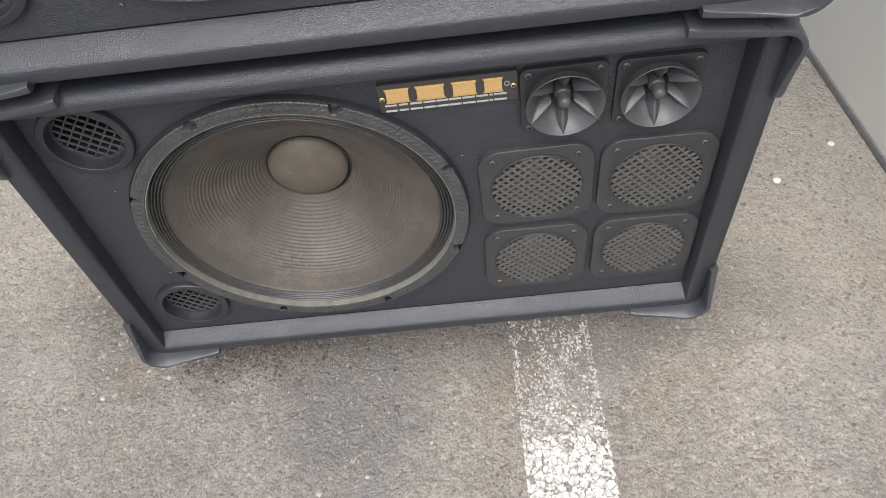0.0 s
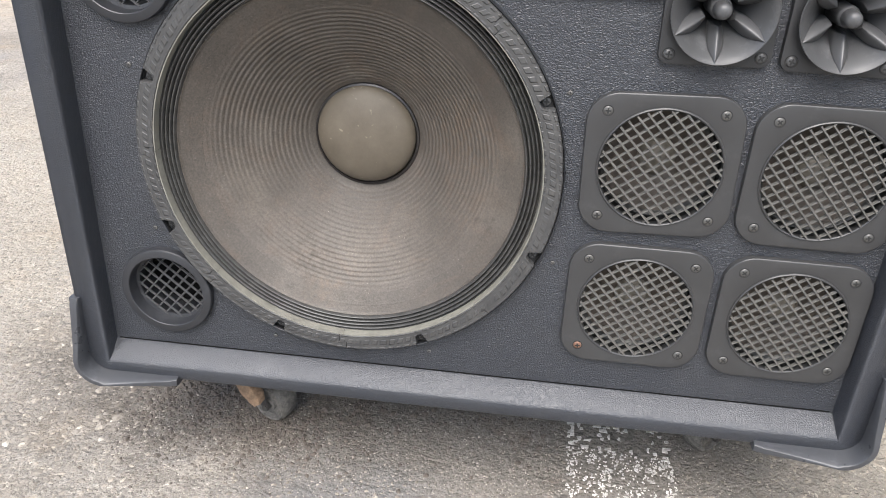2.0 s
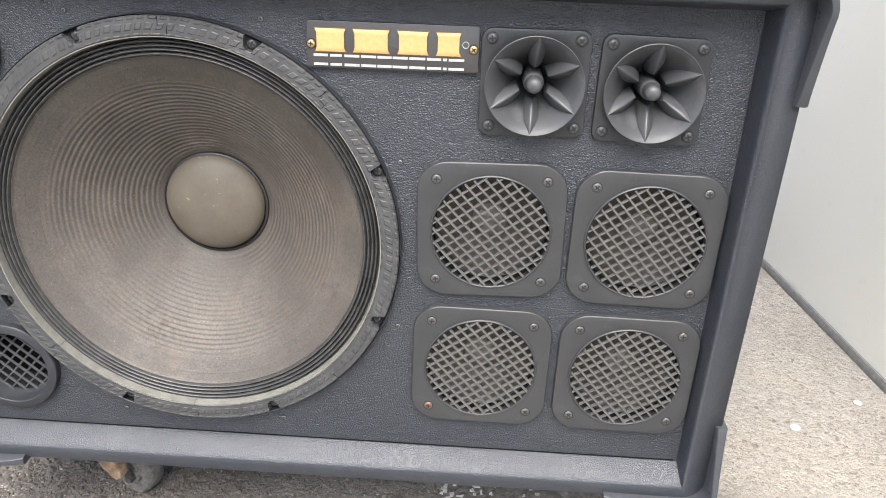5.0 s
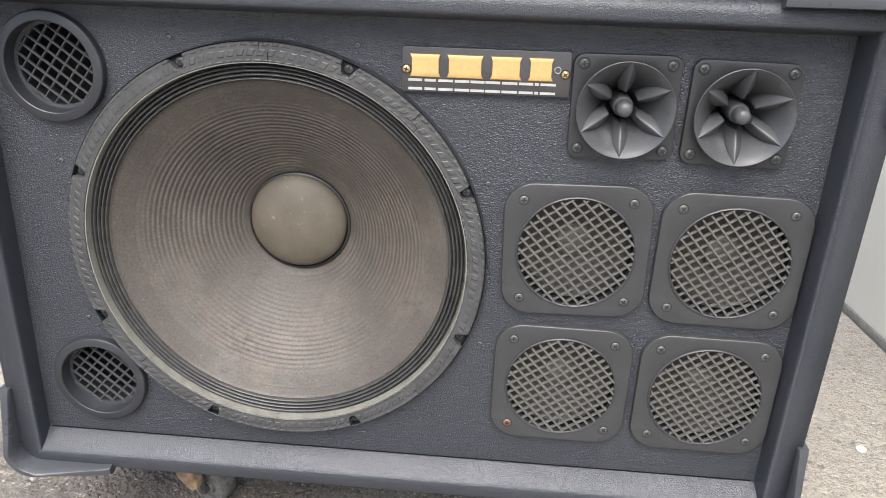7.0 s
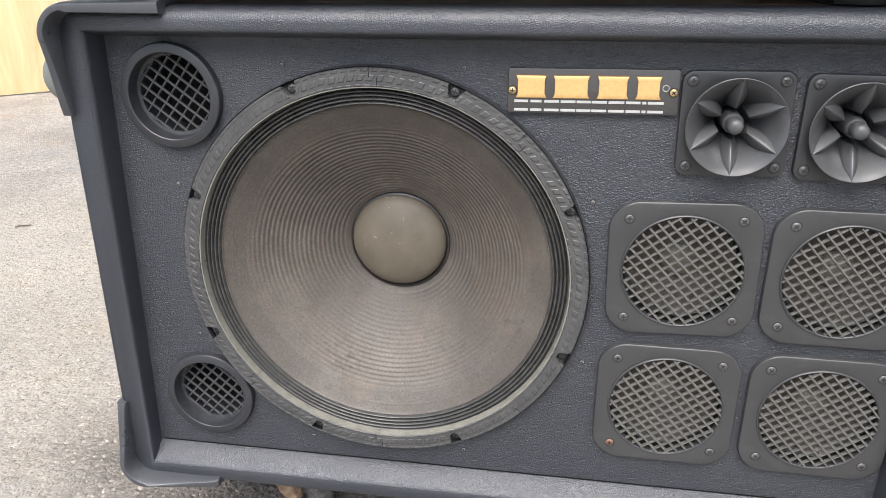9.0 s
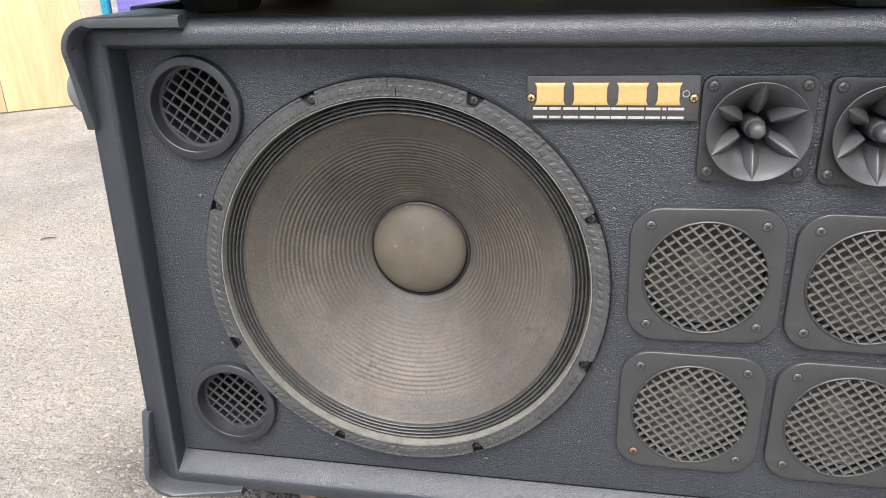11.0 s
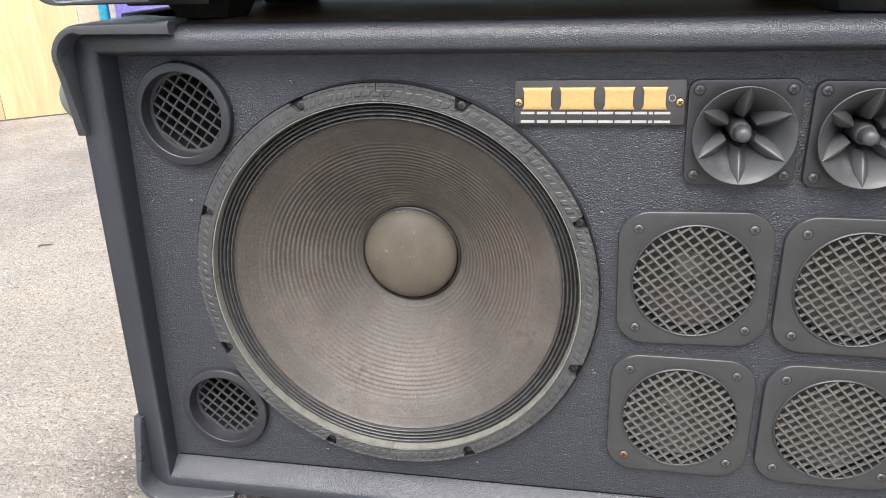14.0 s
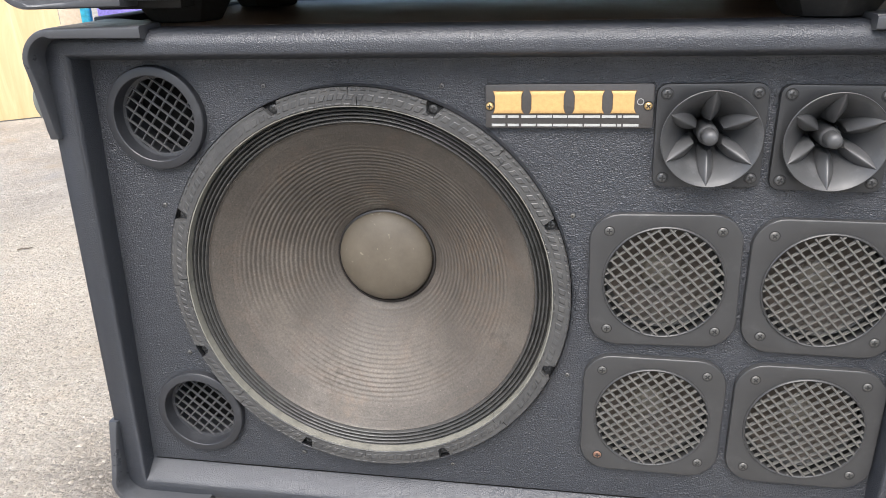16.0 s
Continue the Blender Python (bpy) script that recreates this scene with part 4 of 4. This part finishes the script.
def make_grit():
    """Pale grit of a millimetre or two, thick in front of the cabinet."""
    r = np.random.default_rng(31)
    n = 15000
    places = np.c_[r.uniform(-0.30, 0.80, n), r.triangular(-0.50, 0.02, 0.34, n)]
    places = places[(places[:, 0] < LINE_X0 - 0.002) | (places[:, 0] > LINE_X1 + 0.002)]
    size = np.clip(r.lognormal(math.log(0.00075), 0.35, len(places)), 0.0004, 0.0018)
    tagged(scatter_mesh("grit", places, size, 0.5, 37, GRIT), "fine pale grit scattered on the asphalt", "gravel", kind="stuff")


make_grit()


def make_rubble():
    """Broken crumbs and flakes of asphalt that lie by the front of the cabinet, under its edge."""
    r = np.random.default_rng(5)
    n = 4200
    places = np.c_[np.r_[r.normal(-0.15, 0.075, n // 2), r.uniform(-0.27, 0.24, n - n // 2)], np.r_[r.normal(0.085, 0.045, n // 2), r.normal(0.17, 0.07, n - n // 2)]]
    size = np.clip(r.lognormal(math.log(0.0015), 0.6, n), 0.0007, 0.0055)
    clods = 420
    places = np.r_[places, np.c_[r.normal(-0.215, 0.045, clods), r.normal(0.135, 0.035, clods)]]
    size = np.r_[size, np.clip(r.lognormal(math.log(0.0036), 0.35, clods), 0.0018, 0.0075)]
    tagged(scatter_mesh("rubble", places, size, 0.5, 9, SOIL), "loose dark brown crumbs of soil and asphalt under the cabinet", "rubble", kind="stuff")


make_rubble()


def make_line():
    """Worn white paint: broad flakes between cracks far from the cabinet, breaking up into fine specks towards it."""
    verts, faces = [], []
    rng = np.random.default_rng(11)

    def worn_patch(pitch, y0, y1):
        nx, ny = int((LINE_X1 - LINE_X0 + 0.006) / pitch), int((y1 - y0) / pitch)
        jig = rng.uniform(-0.36, 0.36, (ny + 1, nx + 1, 2)) * pitch
        keep = np.zeros((ny + 2, nx + 2), bool)
        for j in range(ny):
            for i in range(nx):
                x, y = LINE_X0 - 0.003 + (i + 0.5) * pitch, y0 + (j + 0.5) * pitch
                rag = 0.0022 * noise.noise((x * 10, y * 140, 1.0)) + 0.0012 * noise.noise((x, y * 420, 5.0))
                edge = min(x - LINE_X0 - rag, LINE_X1 + rag - x)
                if edge < 0:
                    continue
                fine = max(0.0, min(1.0, (y + 0.165) / 0.14))
                wx, wy = x + 0.0022 * noise.noise((x * 210, y * 210, 2.0)), y + 0.0022 * noise.noise((x * 210, y * 210, 8.0))
                crack = 1.0
                for size, amount in ((0.0118, 1.0), (0.0046, 0.16 + fine + 0.35 * noise.noise((x * 45, y * 45, 9.0)))):
                    near = noise.voronoi((wx / size, wy / size, 0.5))[0]
                    crack = min(crack, (near[1] - near[0]) * size + (0.0 if amount > 0.42 else 1.0))
                wear = noise.noise((x * 30, y * 30, 4.0)) * 0.5 + noise.noise((x * 130, y * 130, 3.0)) * 0.55 + noise.noise((x * 330, y * 330, 7.0)) * (0.25 + 0.4 * fine)
                limit = -0.36 * (1 - fine) + 0.03 * fine - (0.30 if edge < 0.009 else 0.0)
                keep[j + 1, i + 1] = crack > 0.0010 and wear > limit
        top, low = {}, {}

        def corner(store, j, i, z):
            if (j, i) not in store:
                store[j, i] = len(verts)
                verts.append((LINE_X0 - 0.003 + i * pitch + jig[j, i, 0], y0 + j * pitch + jig[j, i, 1], z))
            return store[j, i]

        for j, i in zip(*np.nonzero(keep)):
            ring = [(j - 1, i - 1), (j - 1, i), (j, i), (j, i - 1)]
            faces.append(tuple(corner(top, a, b, 0.0010) for a, b in ring))
            for k, (dj, di) in enumerate(((-1, 0), (0, 1), (1, 0), (0, -1))):
                if not keep[j + dj, i + di]:
                    p, q = ring[k], ring[(k + 1) % 4]
                    faces.append((corner(top, *q, 0.0010), corner(top, *p, 0.0010), corner(low, *p, -0.0004), corner(low, *q, -0.0004)))

    worn_patch(0.0014, -0.42, 0.10)
    worn_patch(0.0040, 0.10, 1.30)
    worn_patch(0.0040, -0.80, -0.42)
    me = bpy.data.meshes.new("parking_line")
    me.from_pydata(verts, [], faces)
    me.materials.append(PAINT)
    tagged(new("parking_line", me), "worn cracked white parking line on the asphalt", "road marking", kind="stuff")


make_line()

# grey coated panel wall beside the cabinets, running away at a slight angle
WALL_A, WALL_B = Vector((0.985, -0.55, 0)), Vector((0.700, 2.30, 0))
way = (WALL_B - WALL_A).normalized()
side = Vector((-way.y, way.x, 0)) * -1
wall_turn = math.degrees(math.atan2(way.y, way.x))
length = (WALL_B - WALL_A).length
wall = new("wall_east", finish(box(0, length, -0.06, 0, 0.016, 2.30, 0.002), "wall_east", WALL, 30))
wall.matrix_basis = pose(WALL_A.x, WALL_A.y, 0, 0, 0, wall_turn)
tagged(wall, "smooth light grey coated metal panel wall", "wall", kind="structure")
strip = new("baseboard", finish(box(0, length, -0.055, 0.003, 0.0, 0.017, 0.001), "baseboard", STRIP, 30))
strip.matrix_basis = pose(WALL_A.x, WALL_A.y, 0, 0, 0, wall_turn)
tagged(strip, "thin grey rubber strip along the foot of the wall", "trim", kind="structure")


def make_stall():
    """A plywood stand far behind, of upright boards."""
    stall = tagged(new("plywood_stand"), "pale yellowish plywood stand of upright boards on the asphalt", "wooden stand")
    stall.matrix_basis = pose(-2.349, 2.451, 0, 0, 0, 36.9)
    x, end = -1.45, 0.385
    for w, material in ((0.765, PLY), (0.600, PLY), (0.379, PLY), (0.091, GREYPLY)):
        part("board", box(x + 0.0012, x + w - 0.0012, 0, 0.018, 0.006, 1.25, 0.001), material, stall, smooth=30)
        x += w
    part("side_board", box(end - 0.018, end, 0.019, 0.45, 0.006, 1.25, 0.001), GREYPLY, stall, smooth=30)
    part("top_board", box(-1.45, end - 0.019, 0.019, 0.45, 1.232, 1.25, 0.001), PLY, stall, smooth=30)
    part("kick_strip", box(-1.45, end - 0.002, 0.003, 0.45, 0.0, 0.0055), STRIP, stall, smooth=30)


make_stall()

lower = make_cabinet("black leatherette bass cabinet with brown paper woofer, standing on casters")
upper = copy_thing(lower, pose(0.006, -0.0185, 0.5080))
tagged(upper, label="black leatherette bass cabinet stacked on top of another")
for x, y, turn in ((-0.1215, 0.0965, -20), (0.390, 0.128, 40), (-0.13, 0.29, 200), (0.35, 0.29, 20)):
    make_caster(lower, x, y, turn)
# Thin sheet on the top; its brown paints a grazing reflection.
part("top_cover", box(X0 + 0.060, X1 - 0.016, 0.014, BACK - 0.010, Z1 - 0.002, Z1 + 0.0001), TOP_REFLECTION, lower, "black leatherette top tinted brown for its grazing reflection")
part("stacking_rail", box(X0 + 0.0205, X0 + 0.050, 0.050, BACK - 0.03, Z1 - 0.001, Z1 + 0.0062, 0.002), PORT, lower, "black rail along the top edge")
part("base_batten", box(X0 + 0.046, X0 + 0.125, 0.030, BACK - 0.02, Z0 - 0.0090, Z0 + 0.002, 0.002), FOOT, upper, "black batten under the cabinet")
for x, y in ((-0.178, 0.088), (0.372, 0.046), (-0.178, 0.290), (0.372, 0.290)):
    foot = part("rubber_foot", lathe([(0.0, -0.0229), (0.030, -0.0229), (0.034, -0.0215), (0.046, -0.003), (0.046, 0.001), (0.0, 0.001)], 8), FOOT, upper, "black tapered rubber foot", 20)
    foot.matrix_basis = pose(x, y, Z0 - 0.0003, -90, 0, 0) @ Matrix.Diagonal((1, -1, 1, 1))

side_wheel = part("side_wheel", lathe([(0.0, -0.020), (0.015, -0.0185), (0.025, -0.013), (0.030, -0.004), (0.031, 0.006), (0.028, 0.014), (0.0, 0.016)], 40), moulded_plastic("grey_green_plastic", (0.115, 0.125, 0.112), 0.5, 0.3), lower, "grey-green rounded plastic wheel on the side")
side_wheel.matrix_basis = pose(-0.3415, 0.10, 0.532)
part("bracket", box(0.018, 0.0637, -0.006, 0.010, -0.012, 0.012, 0.002), STEEL, side_wheel)


def make_crate(x, y, w, d, h, material, label):
    crate = tagged(new("storage_crate"), label, "crate")
    crate.matrix_basis = pose(x, y, 0, 0, 0, 30)
    part("body", prism(round_rect(w, d, 0.02, 4), 0, h, 0.006), material, crate).matrix_basis = pose(0, 0, h, -90, 0, 0)
    part("lid", prism(round_rect(w + 0.02, d + 0.02, 0.025, 4), 0, 0.02, 0.004), material, crate).matrix_basis = pose(0, 0, h + 0.0205, -90, 0, 0)


make_crate(-2.56, 3.50, 0.055, 0.20, 0.56, CYAN, "cyan plastic box standing behind the plywood stand")
make_crate(-2.32, 3.62, 0.40, 0.24, 0.52, VIOLET, "violet plastic box standing behind the plywood stand")

screw(upper, 0.1136, 0.0035, 0.1505, "black", 20).matrix_basis = pose(0.1136, 0.0030, 0.1495, -48, 0, 0)

# small things on the ground
white_spots = ((0.718, 0.292, 0.0065), (0.834, 0.362, 0.0060))
for x, y, s in white_spots:
    bm = bmesh.new()
    bmesh.ops.create_icosphere(bm, subdivisions=2, radius=s)
    for v in bm.verts:
        v.co *= 1 + 0.28 * noise.noise(v.co * 160)
        v.co.z *= 0.45
    pebble = tagged(new("pebble", finish(bm, "pebble", QUARTZ, 0)), "white angular pebble lying on asphalt", "stone", group="white pebbles")
    pebble.matrix_basis = pose(x, y, s * 0.3, 0, 0, x * 900)
twig = tagged(new("twig", finish(tube([(-0.03, 0, 0.003), (-0.01, 0.004, 0.005), (0.012, -0.002, 0.005), (0.035, 0.006, 0.003)], [0.002, 0.0026, 0.0024, 0.0015], 6), "twig", TWIG, 40)), "short dark dry twig lying on asphalt", "twig")
twig.matrix_basis = pose(-1.155, 0.955, 0, 0, 0, 28) @ Matrix.Diagonal((0.55, 0.8, 0.8, 1))
